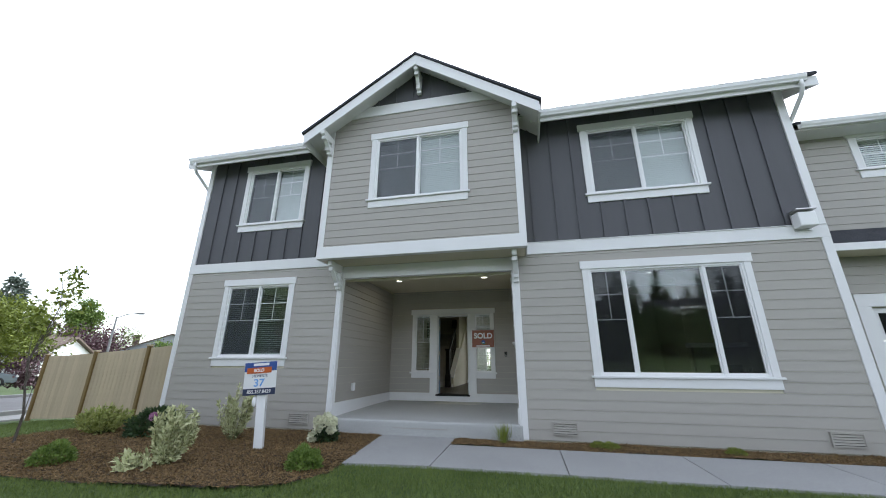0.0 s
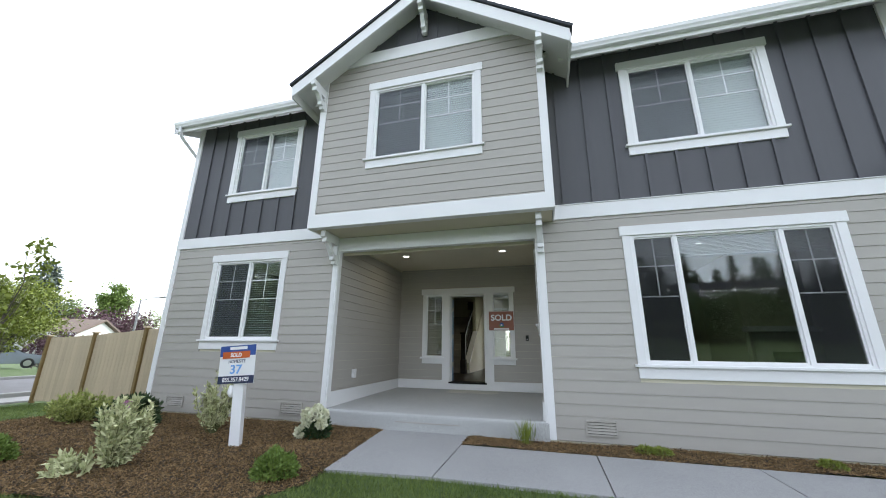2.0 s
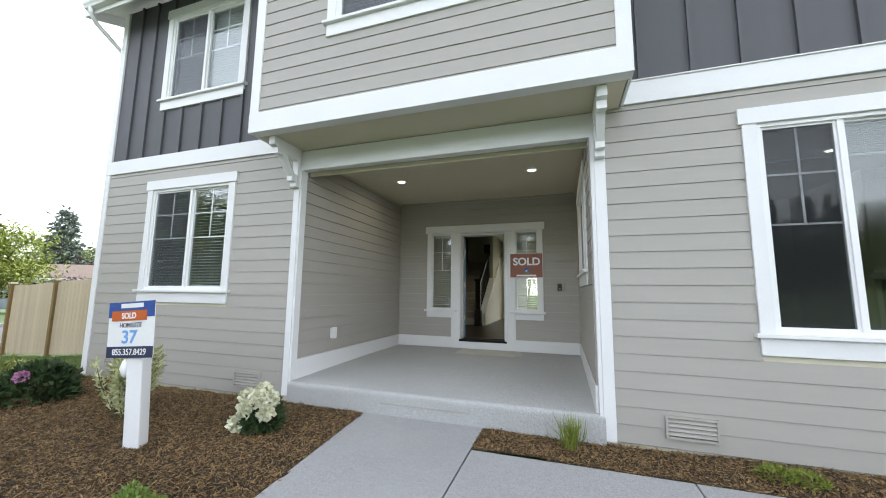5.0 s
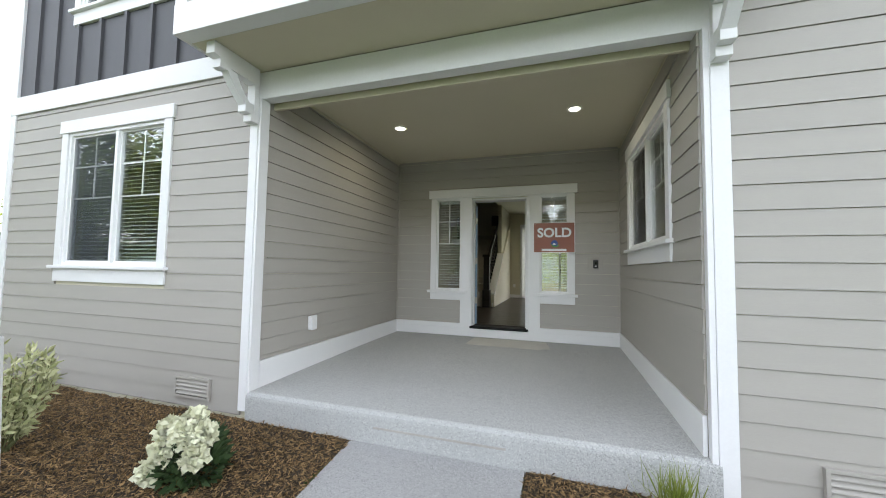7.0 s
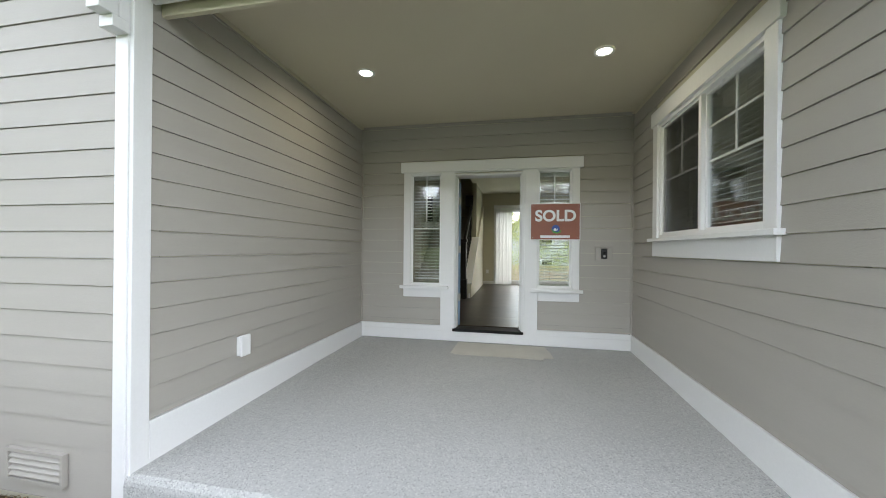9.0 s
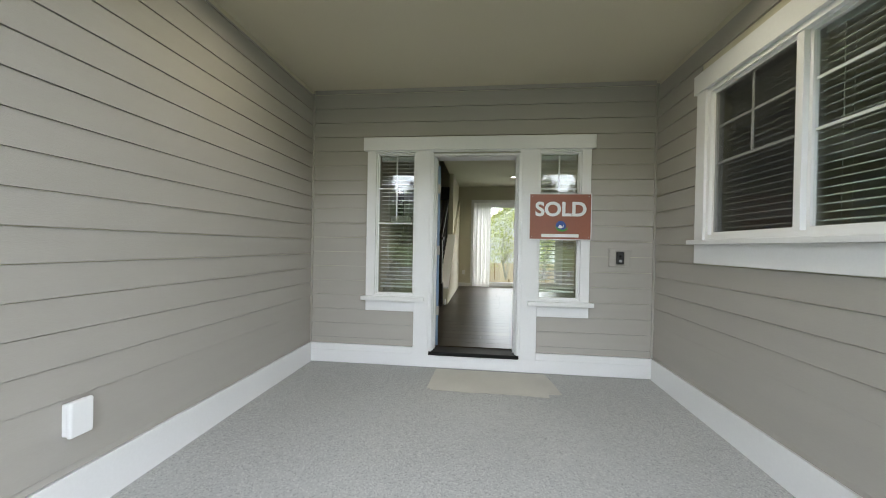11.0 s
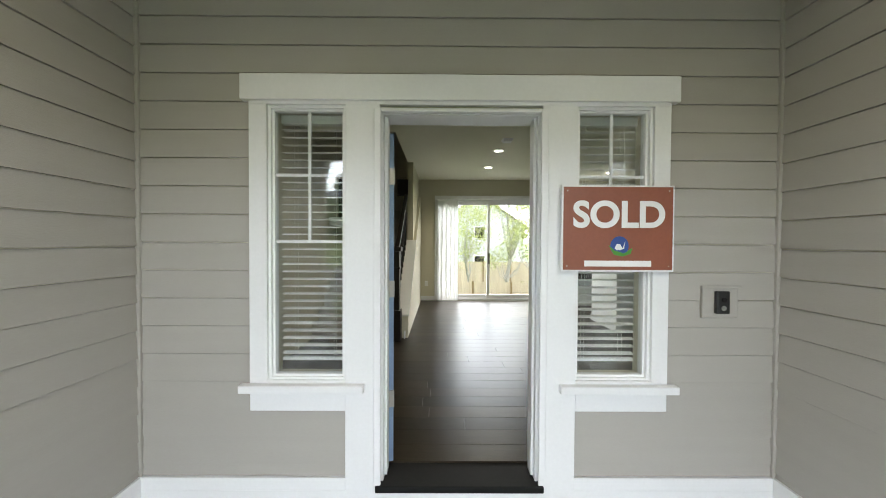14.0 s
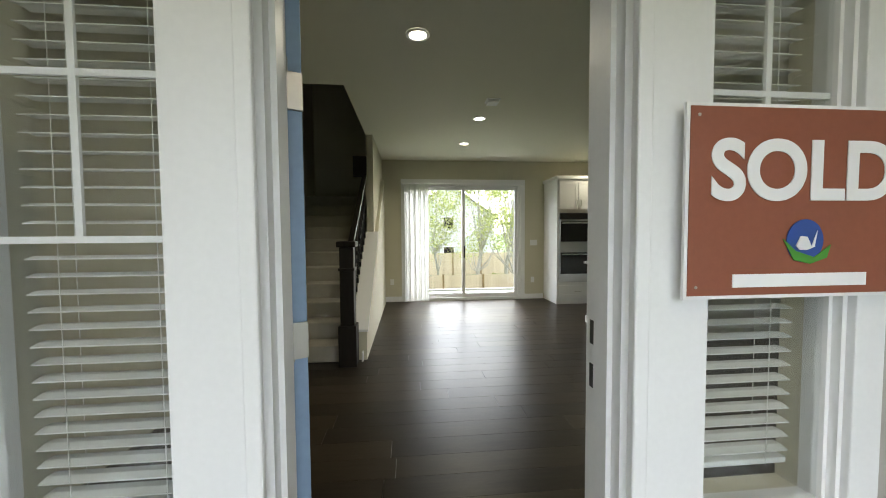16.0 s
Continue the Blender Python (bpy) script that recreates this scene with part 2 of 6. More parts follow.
def blind(m, w, h, label, fine=True, tilt=35, gap=0.044, drop=1.0):
    """A slatted blind hung behind a pane: headrail, slats, cords and bottom rail."""
    b = thing("window_blind", label, "blind", m)
    boxpart("headrail", SLAT, b, 0.01, w - 0.01, 0.0, 0.05, h - 0.055, h - 0.005, 0.004)
    zs = np.arange(h - 0.09, h * (1 - drop) + 0.05, -gap)
    first = None
    joined = bmesh.new()
    c, s = math.cos(radians(tilt)) * 0.024, math.sin(radians(tilt)) * 0.024
    for z in zs:
        bm = bmesh.new() if fine else joined
        if fine and first:
            ob = new("slat", first.data)
            ob.parent, ob.location = b, (0, 0, z)
            bm.free()
            continue
        o = 0 if fine else z
        y = 0.025
        prism(bm, [(y - c, o - s), (y, o + 0.004), (y + c, o + s), (y + c, o + s + 0.003), (y, o + 0.007), (y - c, o - s + 0.003)], 0.015, w - 0.015, "x")
        if fine:
            first = part("slat", bm, SLAT, b)
            first.location = (0, 0, z)
    if fine:
        joined.free()
    else:
        tagged(part("slats", joined, SLAT, b), kind="stuff")
    zb = max(h * (1 - drop) + 0.01, zs[-1] - gap)
    boxpart("bottom_rail", SLAT, b, 0.012, w - 0.012, 0.008, 0.042, zb, zb + 0.018, 0.003)
    for u in ((0.22, 0.78) if w < 0.6 else (0.15, 0.5, 0.85)):
        for y in (0.001, 0.049):
            part("cord", tube(bmesh.new(), [(w * u, y, h - 0.05), (w * u, y, zb)], 0.0012, 4), SLAT, b)
    return b


windows = [0]


def window(m, w, h, splits, label, grids=True, trim=0.11, head=0.15, sill=True, apron=0.15, sides=(True, True), f=0.035, g=0.022, screens=(), mesh=None, inner=None):
    """A cased window whose opening is w by h from its lower left corner at m; outward is -y. splits: the bars between lights."""
    windows[0] += 1
    o = thing("window_%d" % windows[0], label, "window", m, kind="structure")
    if head:
        boxpart("head_casing", WHITE, o, -trim - 0.03, w + trim + 0.03, -0.045, 0.0, h, h + head, 0.004)
    for on, a in zip(sides, (-trim, w)):
        if on:
            boxpart("side_casing", WHITE, o, a, a + trim, -0.035, 0.0, 0.0, h, 0.003)
    if sill:
        boxpart("sill", WHITE, o, -trim - 0.04, w + trim + 0.04, -0.075, 0.02, -0.035, 0.0, 0.004)
        boxpart("apron", WHITE, o, -trim, w + trim, -0.035, 0.0, -0.035 - apron, -0.035, 0.003)
    fr = bmesh.new()
    for a, b, c, d in ((0, w, 0, f), (0, w, h - f, h), (0, f, f, h - f), (w - f, w, f, h - f)):
        box(fr, a, b, -0.015, 0.08, c, d)
    part("window_frame", fr, VINYL, o)
    edges = [f, *splits, w - f]
    for s in splits:
        boxpart("mullion", VINYL, o, s - 0.022, s + 0.022, -0.008, 0.07, f, h - f, 0.003)
    for i, (a, b) in enumerate(zip(edges, edges[1:])):
        a0, b0 = a + (0.022 if i else 0), b - (0.022 if i < len(splits) else 0)
        y = 0.02 if i % 2 == 0 else 0.035
        sash = bmesh.new()
        for p, q, c, d in ((a0, b0, f, f + g), (a0, b0, h - f - g, h - f), (a0, a0 + g, f + g, h - f - g), (b0 - g, b0, f + g, h - f - g)):
            box(sash, p, q, y - 0.012, y + 0.02, c, d)
        part("sash", sash, VINYL, o)
        pane = boxpart("pane", GLASS, o, a0 + g - 0.004, b0 - g + 0.004, y, y + 0.002, f + g - 0.004, h - f - g + 0.004)
        pane.visible_shadow = False
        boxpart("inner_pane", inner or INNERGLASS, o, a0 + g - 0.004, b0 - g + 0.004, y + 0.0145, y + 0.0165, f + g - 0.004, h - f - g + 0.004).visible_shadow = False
        if grids and (grids is True or i in grids):
            z1, z2 = h - f - g - (h - 2 * f) * 0.235, h - f - g - (h - 2 * f) * 0.485
            mid = (a0 + b0) / 2
            for p, q, c, d in ((a0 + g, b0 - g, z1 - 0.008, z1 + 0.008), (a0 + g, b0 - g, z2 - 0.008, z2 + 0.008), (mid - 0.008, mid + 0.008, z2 + 0.008, z1 - 0.008), (mid - 0.008, mid + 0.008, z1 + 0.008, h - f - g)):
                boxpart("muntin", VINYL, o, p, q, y + 0.004, y + 0.012, c, d)
        if i in screens:
            sc = bmesh.new()
            sc.faces.new([sc.verts.new(p) for p in ((a0 + g, y - 0.011, f + g), (b0 - g, y - 0.011, f + g), (b0 - g, y - 0.011, h - f - g), (a0 + g, y - 0.011, h - f - g))])
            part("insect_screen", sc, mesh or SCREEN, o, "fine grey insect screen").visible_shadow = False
    return o



def gauze(name, color, cover):
    """Fine mesh: part of the light passes, part is scattered by the threads."""
    m = bpy.data.materials.new(name)
    m.use_nodes = True
    t = m.node_tree
    t.nodes.remove(t.nodes["Principled BSDF"])
    tr, df, mx = (t.nodes.new("ShaderNode" + k) for k in ("BsdfTransparent", "BsdfDiffuse", "MixShader"))
    df.inputs[0].default_value, mx.inputs[0].default_value = (*color, 1), cover
    t.links.new(tr.outputs[0], mx.inputs[1])
    t.links.new(df.outputs[0], mx.inputs[2])
    t.links.new(mx.outputs[0], t.nodes["Material Output"].inputs[0])
    return m


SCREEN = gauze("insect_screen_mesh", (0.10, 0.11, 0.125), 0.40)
# Shaded copy of the mesh: porch and room gloom put into its colour.
DIMSCREEN = gauze("shaded_insect_screen_mesh", (0.03, 0.031, 0.034), 0.5)

# ---- ground ----
GROUND = -0.085


def ground_z(x, y):
    """The lawn lies level before the house and falls gently to the street side."""
    fall = max(0.0, min(1.0, (-x - 7.5) / 7.0))
    rise = max(0.0, min(1.0, (-y - 14.0) / 40.0))
    back = max(0.0, min(1.0, (y - 17.5) / 8.0))
    return GROUND - 0.36 * fall * fall * (3 - 2 * fall) + 7.0 * rise * rise * (3 - 2 * rise) - 1.7 * back * back * (3 - 2 * back)


def sheet(name, xs, ys, dz, mat, label, category, jitter=0.0):
    bm = bmesh.new()
    grid = [[bm.verts.new((x, y, ground_z(x, y) + dz + (jitter * noise.noise((x * 2.1, y * 2.1, 3.0)) if jitter else 0))) for x in xs] for y in ys]
    for a, b in zip(grid, grid[1:]):
        for i in range(len(xs) - 1):
            bm.faces.new((a[i], a[i + 1], b[i + 1], b[i]))
    ob = setting(name, bm, mat, label, category)
    ob.data.polygons.foreach_set("use_smooth", [True] * len(ob.data.polygons))
    return ob


near_x, near_y = list(np.arange(-26, 22.1, 1.0)), list(np.arange(-16, 34.1, 1.0))
gx = [-900, -300, -120, -60, -40, *near_x, 30, 45, 80, 200, 900]
gy = [-900, -300, -120, -54, -48, -42, -36, -30, -25, -20, *near_y, 45, 70, 150, 400, 900]
sheet("ground", gx, gy, -0.02, LAWN, "mown green lawn reaching out around the houses", "lawn")

# ---- house walls ----
HX0, HX1 = -7.43, 5.52
PX0, PX1 = -3.36, 0.25
FY, BY, BAYY = 6.65, 9.815, 6.02
UNDER, BAND0, BAND1, TOP = -0.05, 3.22, 3.45, 6.26
FLOOR, CEIL, BACK = 0.41, 3.2, 16.1
W1 = (-6.21, -4.61, 1.30, 2.87)
W2 = (1.66, 4.18, 0.99, 2.87)
U1 = (-6.16, -4.61, 4.40, 5.86)
U3 = (1.93, 3.83, 4.40, 5.86)
U2 = (-2.47, -0.59, 4.42, 5.87)
SW = (7.38, 8.98, 1.60, 2.76)
DOOR = (-2.02, -1.08, 0.36, 2.505)
SL, SR = (-2.622, -2.19, 0.978, 2.512), (-0.905, -0.481, 0.978, 2.512)
PATIO = (-1.72, 0.6, FLOOR, 2.75)


def wide(h, d):
    return (h[0] - d, h[1] + d, h[2] - d, h[3] + d)


front = lambda y: pose(0, y, 0)
w_left = wall("wall_front_left", FY, "x", FY + 0.16, HX0, PX0 - 0.01, -0.4, BAND1, [W1], "front wall with light grey lapped siding")
w_right = wall("wall_front_right", FY, "x", FY + 0.16, PX1 + 0.03, HX1, -0.4, BAND1, [W2], "front wall with light grey lapped siding")
w_pl = wall("wall_porch_left", PX0, "y", PX0 - 0.16, FY + 0.16, BY, -0.4, BAND1, [], "porch side wall with light grey lapped siding")
w_pr = wall("wall_porch_right", PX1, "y", PX1 + 0.16, FY + 0.16, BY, -0.4, BAND1, [SW], "porch side wall with light grey lapped siding")
w_pb = wall("wall_porch_back", BY, "x", BY + 0.16, PX0 - 0.16, PX1 + 0.16, -0.4, BAND1, [DOOR, SL, SR], "entry wall with light grey lapped siding")
w_ul = wall("wall_upper_left", FY, "x", FY + 0.16, HX0, -3.61, BAND1, TOP, [U1], "upper wall with dark grey board and batten siding", DARK)
w_ur = wall("wall_upper_right", FY, "x", FY + 0.16, 0.55, HX1, BAND1, TOP, [U3], "upper wall with dark grey board and batten siding", DARK)
w_bay = wall("wall_bay_front", BAYY, "x", BAYY + 0.16, -3.61, 0.55, 3.24, 6.5, [U2], "overhanging bay wall with light grey lapped siding")
w_bl = wall("wall_bay_left", -3.61, "y", -3.45, BAYY + 0.16, 9.0, 3.24, 6.3, [], "side wall of the overhanging bay")
w_br = wall("wall_bay_right", 0.55, "y", 0.39, BAYY + 0.16, 9.0, 3.24, 6.3, [], "side wall of the overhanging bay")
wall("wall_west", HX0, "y", HX0 + 0.16, FY + 0.16, BACK + 0.16, -0.6, TOP, [], "side wall of the house", SIDING)
wall("wall_east", HX1, "y", HX1 - 0.16, FY + 0.16, BACK + 0.16, -0.4, TOP, [], "side wall of the house", SIDING)
w_back = wall("wall_back", BACK, "x", BACK + 0.16, HX0 + 0.16, HX1 - 0.16, -0.4, TOP, [PATIO], "beige painted back wall of the living room")

lap_siding(w_left, front(FY), HX0 + 0.1, -3.45, UNDER, BAND0, [wide(W1, 0.1)])
lap_siding(w_right, front(FY), 0.392, HX1 - 0.12, UNDER, BAND0, [wide(W2, 0.1)])
lap_siding(w_pl, Matrix(((0, -1, 0, PX0), (1, 0, 0, 0), (0, 0, 1, 0), (0, 0, 0, 1))), FY + 0.08, BY - 0.03, 0.435, 3.16, [], None, 0.1567, 1.568)
lap_siding(w_pr, Matrix(((0, 1, 0, PX1), (-1, 0, 0, 0), (0, 0, 1, 0), (0, 0, 0, 1))), -BY + 0.03, -FY - 0.021, 0.435, 3.16, [(-SW[1] - 0.1, -SW[0] + 0.1, SW[2] - 0.1, SW[3] + 0.1)], None, 0.158, 1.57)
lap_siding(w_pb, front(BY), PX0 + 0.03, PX1 - 0.03, 0.435, 3.16, [(-2.72, -0.39, 0.85, 2.6), (-2.15, -0.94, 0, 1.0)], None, 0.1562, 1.595)
GSLOPE = 0.672
lap_siding(w_bay, front(BAYY), -3.51, 0.45, BAND1, 6.5, [wide(U2, 0.1)])
battens(w_ul, front(FY), [-6.98, -6.6, -6.18, -5.77, -5.34, -4.92, -4.52, -4.1, -3.8], BAND1, TOP, [wide(U1, 0.1)])
battens(w_ur, front(FY), [0.754, 1.21, 1.62, 2.055, 2.48, 2.895, 3.325, 3.745, 4.17, 4.593, 4.987], BAND1, TOP, [wide(U3, 0.1)])

# gable above the bay
PEAKX, PEAKZ = -1.52, 7.62
bm = prism(bmesh.new(), [(-3.3, 6.5), (0.26, 6.5), (PEAKX, 6.5 + 1.78 * GSLOPE)], BAYY + 0.002, BAYY + 0.12)
gable = setting("wall_gable", bm, DARK, "small gable with dark board and batten siding")
for x in np.arange(-2.9, 0.2, 0.4):
    part("batten", box(bmesh.new(), x - 0.02, x + 0.02, BAYY - 0.018, BAYY + 0.002, 6.76, 6.5 + (1.75 - abs(x - PEAKX)) * GSLOPE), DARK, gable)


def trim(name, label, x0, x1, y0, y1, z0, z1, mat=WHITE, category="trim", bevel=0.004):
    return tagged(boxpart(name, mat, None, x0, x1, y0, y1, z0, z1, bevel), label, category, kind="structure")


trim("trim_gable_band", "white painted gable band board", -3.33, 0.29, BAYY - 0.035, BAYY - 0.002, 6.5, 6.76)
trim("trim_bay_skirt", "white painted band board under the bay", -3.64, 0.58, BAYY - 0.035, BAYY + 0.1, 3.2, BAND1)
for a, b in ((-3.64, -3.51), (0.45, 0.58)):
    trim("trim_bay_corner", "white painted corner board", a, b, BAYY - 0.03, BAYY + 0.1, BAND1, 6.42)
for a, b, x in ((-3.64, -3.612, 0), (0.552, 0.58, 0)):
    trim("trim_bay_side_band", "white painted band board at the bay side", a, b, BAYY + 0.1, FY - 0.03, 3.2, BAND1)
trim("trim_band_left", "white painted band board between storeys", HX0 - 0.02, -3.612, FY - 0.035, FY + 0.01, BAND0, BAND1)
trim("trim_band_right", "white painted band board between storeys", 0.552, HX1 + 0.02, FY - 0.035, FY + 0.01, BAND0, BAND1)
trim("trim_band_cap", "thin drip cap over the band board", 0.59, HX1, FY - 0.05, FY - 0.001, BAND1, BAND1 + 0.015)
trim("trim_corner_left", "white painted corner board", HX0 - 0.02, HX0 + 0.1, FY - 0.03, FY + 0.1, UNDER, BAND0)
trim("trim_corner_left_upper", "white painted corner board", HX0 - 0.02, HX0 + 0.1, FY - 0.03, FY + 0.1, BAND1, TOP - 0.02)
trim("trim_corner_right", "white painted corner board", HX1 - 0.12, HX1 + 0.02, FY - 0.03, FY + 0.1, UNDER, BAND0)
trim("trim_corner_right_upper", "white painted corner board", HX1 - 0.12, HX1 + 0.02, FY - 0.03, FY + 0.1, BAND1, TOP - 0.02)
# porch corner boards, beam, soffit, ceiling, skirting
trim("trim_porch_post_left", "white painted porch corner board", -3.45, -3.36, FY - 0.04, FY + 0.03, 0.0, 2.93)
trim("trim_porch_return_left", "white painted porch corner board", -3.359, -3.333, FY - 0.03, FY + 0.08, 0.0, 2.93)
trim("trim_porch_post_right", "white painted porch corner board", 0.287, 0.392, FY - 0.04, FY + 0.03, -0.05, 2.93)
trim("trim_porch_return_right", "white painted porch corner board", 0.2505, 0.2865, FY - 0.036, FY + 0.02, -0.05, 2.93)
trim("porch_beam", "white painted beam across the porch opening", -3.449, 0.391, FY - 0.005, FY + 0.11, 2.93, 3.195, category="beam")
trim("porch_beam_lip", "grey painted lip behind the porch beam", -3.355, 0.245, FY + 0.145, FY + 0.18, 2.885, 3.195, SOFFIT)
trim("bay_soffit", "beige painted soffit under the bay", -3.6, 0.54, BAYY + 0.1, FY - 0.005, 3.2, 3.24, SOFFIT, "soffit", 0)
setting("ceiling_porch", box(bmesh.new(), PX0, PX1, FY + 0.16, BY, 3.2, 3.24), SOFFIT, "beige painted porch ceiling", "ceiling")
trim("skirting_porch_left", "white porch skirting board", PX0, PX0 + 0.028, FY + 0.081, BY - 0.03, 0.15, 0.43, category="skirting")
trim("skirting_porch_right", "white porch skirting board", PX1 - 0.028, PX1, FY + 0.021, BY - 0.03, 0.15, 0.43, category="skirting")
trim("skirting_porch_back", "white porch skirting board", PX0 + 0.002, PX1 - 0.002, BY - 0.03, BY, 0.225, 0.43 - 0.07, category="skirting")
for a, b in ((PX0 + 0.002, -2.14), (-0.95, PX1 - 0.002)):
    trim("skirting_porch_top", "white porch skirting board", a, b, BY - 0.03, BY, 0.36, 0.43, category="skirting", bevel=0)
trim("trim_inner_corner", "siding coloured corner strip", PX0, PX0 + 0.03, BY - 0.03, BY, 0.43, 3.17, SIDING)
trim("trim_inner_corner", "siding coloured corner strip", PX1 - 0.03, PX1, BY - 0.03, BY, 0.43, 3.17, SIDING)
trim("trim_porch_cornice", "siding coloured strip under the ceiling", PX0 + 0.03, PX1 - 0.03, BY - 0.025, BY, 3.16, 3.2, SIDING)
# foundation
setting("foundation", box(box(bmesh.new(), HX0 + 0.03, PX0 - 0.05, FY + 0.01, FY + 0.15, -0.6, UNDER - 0.002), PX1 + 0.05, HX1 - 0.03, FY + 0.01, FY + 0.15, -0.6, UNDER - 0.002), FOUND, "bare concrete foundation strip", "foundation")
# porch slab and its riser
bm = prism(bmesh.new(), [(6.6, -0.4), (6.6, 0.125), (6.604, 0.15), (6.615, 0.168), (6.635, 0.178), (7.4, 0.195), (8.6, 0.215), (BY + 0.1, 0.22), (BY + 0.1, -0.4)], -3.35, 0.30, "x")
porch = setting("porch_slab", bm, PORCH, "grey exposed aggregate concrete porch floor", "porch floor")

# ---- roof, eaves, gutters ----
def roof(name, outline, y0, y1, axis, label):
    return setting(name, prism(bmesh.new(), outline, y0, y1, axis), SHINGLE, label, "roof")


EY, EZ, MS = 6.2, 6.13, 0.42
ridge = 11.4
roof("roof_main", [(EY - 0.05, EZ), (ridge, EZ + (ridge - EY) * MS), (BACK + 0.7, EZ), (BACK + 0.7, EZ + 0.06), (ridge, EZ + (ridge - EY) * MS + 0.06), (EY - 0.05, EZ + 0.06)], -7.72, 5.82, "x", "dark asphalt shingle main roof")
setting("roof_soffit", prism(bmesh.new(), [(EY, EZ - 0.03), (FY + 0.3, EZ - 0.03 + (FY + 0.3 - EY) * MS), (FY + 0.3, EZ - 0.005 + (FY + 0.3 - EY) * MS), (EY, EZ - 0.005)], -7.7, 5.8, "x"), WHITE, "white boarded eave soffit", "soffit")
for a, b in ((-7.7, -3.85), (0.82, 5.8)):
    trim("fascia", "white painted eave fascia board", a, b, EY - 0.002, EY + 0.03, EZ - 0.2, EZ - 0.03)


def gutter(x0, x1, y, z, label):
    g = thing("gutter", label, "gutter", kind="structure")
    out = [(y, z - 0.12), (y - 0.075, z - 0.12), (y - 0.085, z - 0.09), (y - 0.105, z - 0.06), (y - 0.115, z), (y - 0.10, z), (y - 0.09, z - 0.05), (y - 0.07, z - 0.105), (y - 0.01, z - 0.105), (y - 0.01, z), (y, z)]
    part("trough", prism(bmesh.new(), out, x0, x1, "x"), WHITE, g)
    return g


gutter(-7.62, -3.95, EY, EZ, "white metal eave gutter")
gutter(0.9, 5.62, EY, EZ, "white metal eave gutter")
for x, s in ((-7.52, -1), (5.58, 1)):
    d = thing("downspout", "white metal downspout at the house corner", "downspout", kind="structure")
    part("elbow", tube(bmesh.new(), [(x - 0.05 * s, EY - 0.05, EZ - 0.1), (x - 0.04 * s, EY - 0.05, EZ - 0.2), (x - 0.02 * s, EY + 0.05, EZ - 0.32), (x, FY + 0.1, EZ - 0.62), (x, FY + 0.15, EZ - 0.75)], 0.038, 8), WHITE, d, smooth=True)
    part("pipe", tube(bmesh.new(), [(x, FY + 0.15, EZ - 0.75), (x, FY + 0.15, 0.0)], 0.038, 8), WHITE, d, smooth=True)
    rk = prism(bmesh.new(), [(EY - 0.0, EZ - 0.2), (EY - 0.0, EZ + 0.0), (FY + 1.4, EZ + (FY + 1.4 - EY) * MS), (FY + 1.4, EZ - 0.2 + (FY + 1.4 - EY) * MS)], -7.735 if s < 0 else 5.8, -7.705 if s < 0 else 5.83, "x")
    setting("rake_board", rk, WHITE, "white painted rake board", "trim")
# gable roof with barge boards
GY, GZ = 5.58, 5.965
for s in (-1, 1):
    e = PEAKX + s * 2.5
    roof("roof_gable", [(e + s * 0.03, GZ - 0.02), (PEAKX, PEAKZ), (PEAKX, PEAKZ + 0.05), (e + s * 0.05, GZ + 0.03)], GY - 0.03, 9.5, "y", "dark asphalt shingle gable roof")
    bar = prism(bmesh.new(), [(e, GZ - 0.03), (PEAKX + s * 0.001, PEAKZ - 0.005), (PEAKX + s * 0.001, PEAKZ - 0.26), (e - s * 0.03, GZ - 0.245)], GY, GY + 0.035, "y")
    setting("barge_board", bar, WHITE, "white painted barge board of the gable", "trim")
    un = prism(bmesh.new(), [(e, GZ - 0.045), (PEAKX, PEAKZ - 0.03), (PEAKX, PEAKZ - 0.05), (e, GZ - 0.065)], GY + 0.035, FY + 0.3, "y")
    setting("gable_soffit", un, WHITE, "white boarded gable soffit", "soffit")
    fa = box(bmesh.new(), e - 0.015, e + 0.015, GY + 0.035, FY + 0.2, GZ - 0.25, GZ - 0.07)
    setting("gable_fascia", fa, WHITE, "white painted side fascia of the gable", "trim")


def bracket(m, label, drop=0.42, reach=0.42):
    """A carved corbel: stepped arm, wall leg with a foot, a hollow-curved brace and its end block; it reaches along -y from its leg."""
    b = thing("corbel_bracket", label, "bracket", m, "corbel brackets")
    arm = [(0.0, 0.0), (-reach, 0.0), (-reach, -0.10), (-reach + 0.06, -0.115), (-reach + 0.06, -0.19), (-reach + 0.12, -0.19), (-reach + 0.17, -0.16), (0.0, -0.16)]
    part("arm", prism(bmesh.new(), arm, -0.045, 0.045, "x"), WHITE, b)
    boxpart("leg", WHITE, b, -0.045, 0.045, -0.05, 0.0, -drop, -0.16, 0.004)
    boxpart("leg_foot", WHITE, b, -0.047, 0.047, -0.085, 0.0, -drop - 0.065, -drop, 0.004)
    n = 7
    x0, x1, z0, z1 = -reach + 0.13, -0.135, -0.161, -drop + 0.05
    outer = [(x0 + (x1 - x0) * (1 - math.cos(a)) * 0.45 + (x1 - x0) * 0.55 * i / n, z0 + (z1 - z0) * i / n) for i, a in enumerate(math.pi / 2 * k / n for k in range(n + 1))]
    inner = [(min(p[0] + 0.10 - 0.02 * i / n, -0.051), p[1]) for i, p in enumerate(outer)]
    part("brace", prism(bmesh.new(), outer + inner[::-1], -0.04, 0.04, "x"), WHITE, b)
    boxpart("brace_end", WHITE, b, -0.045, 0.045, -0.15, -0.052, -drop - 0.0, -drop + 0.10, 0.004)
    return b


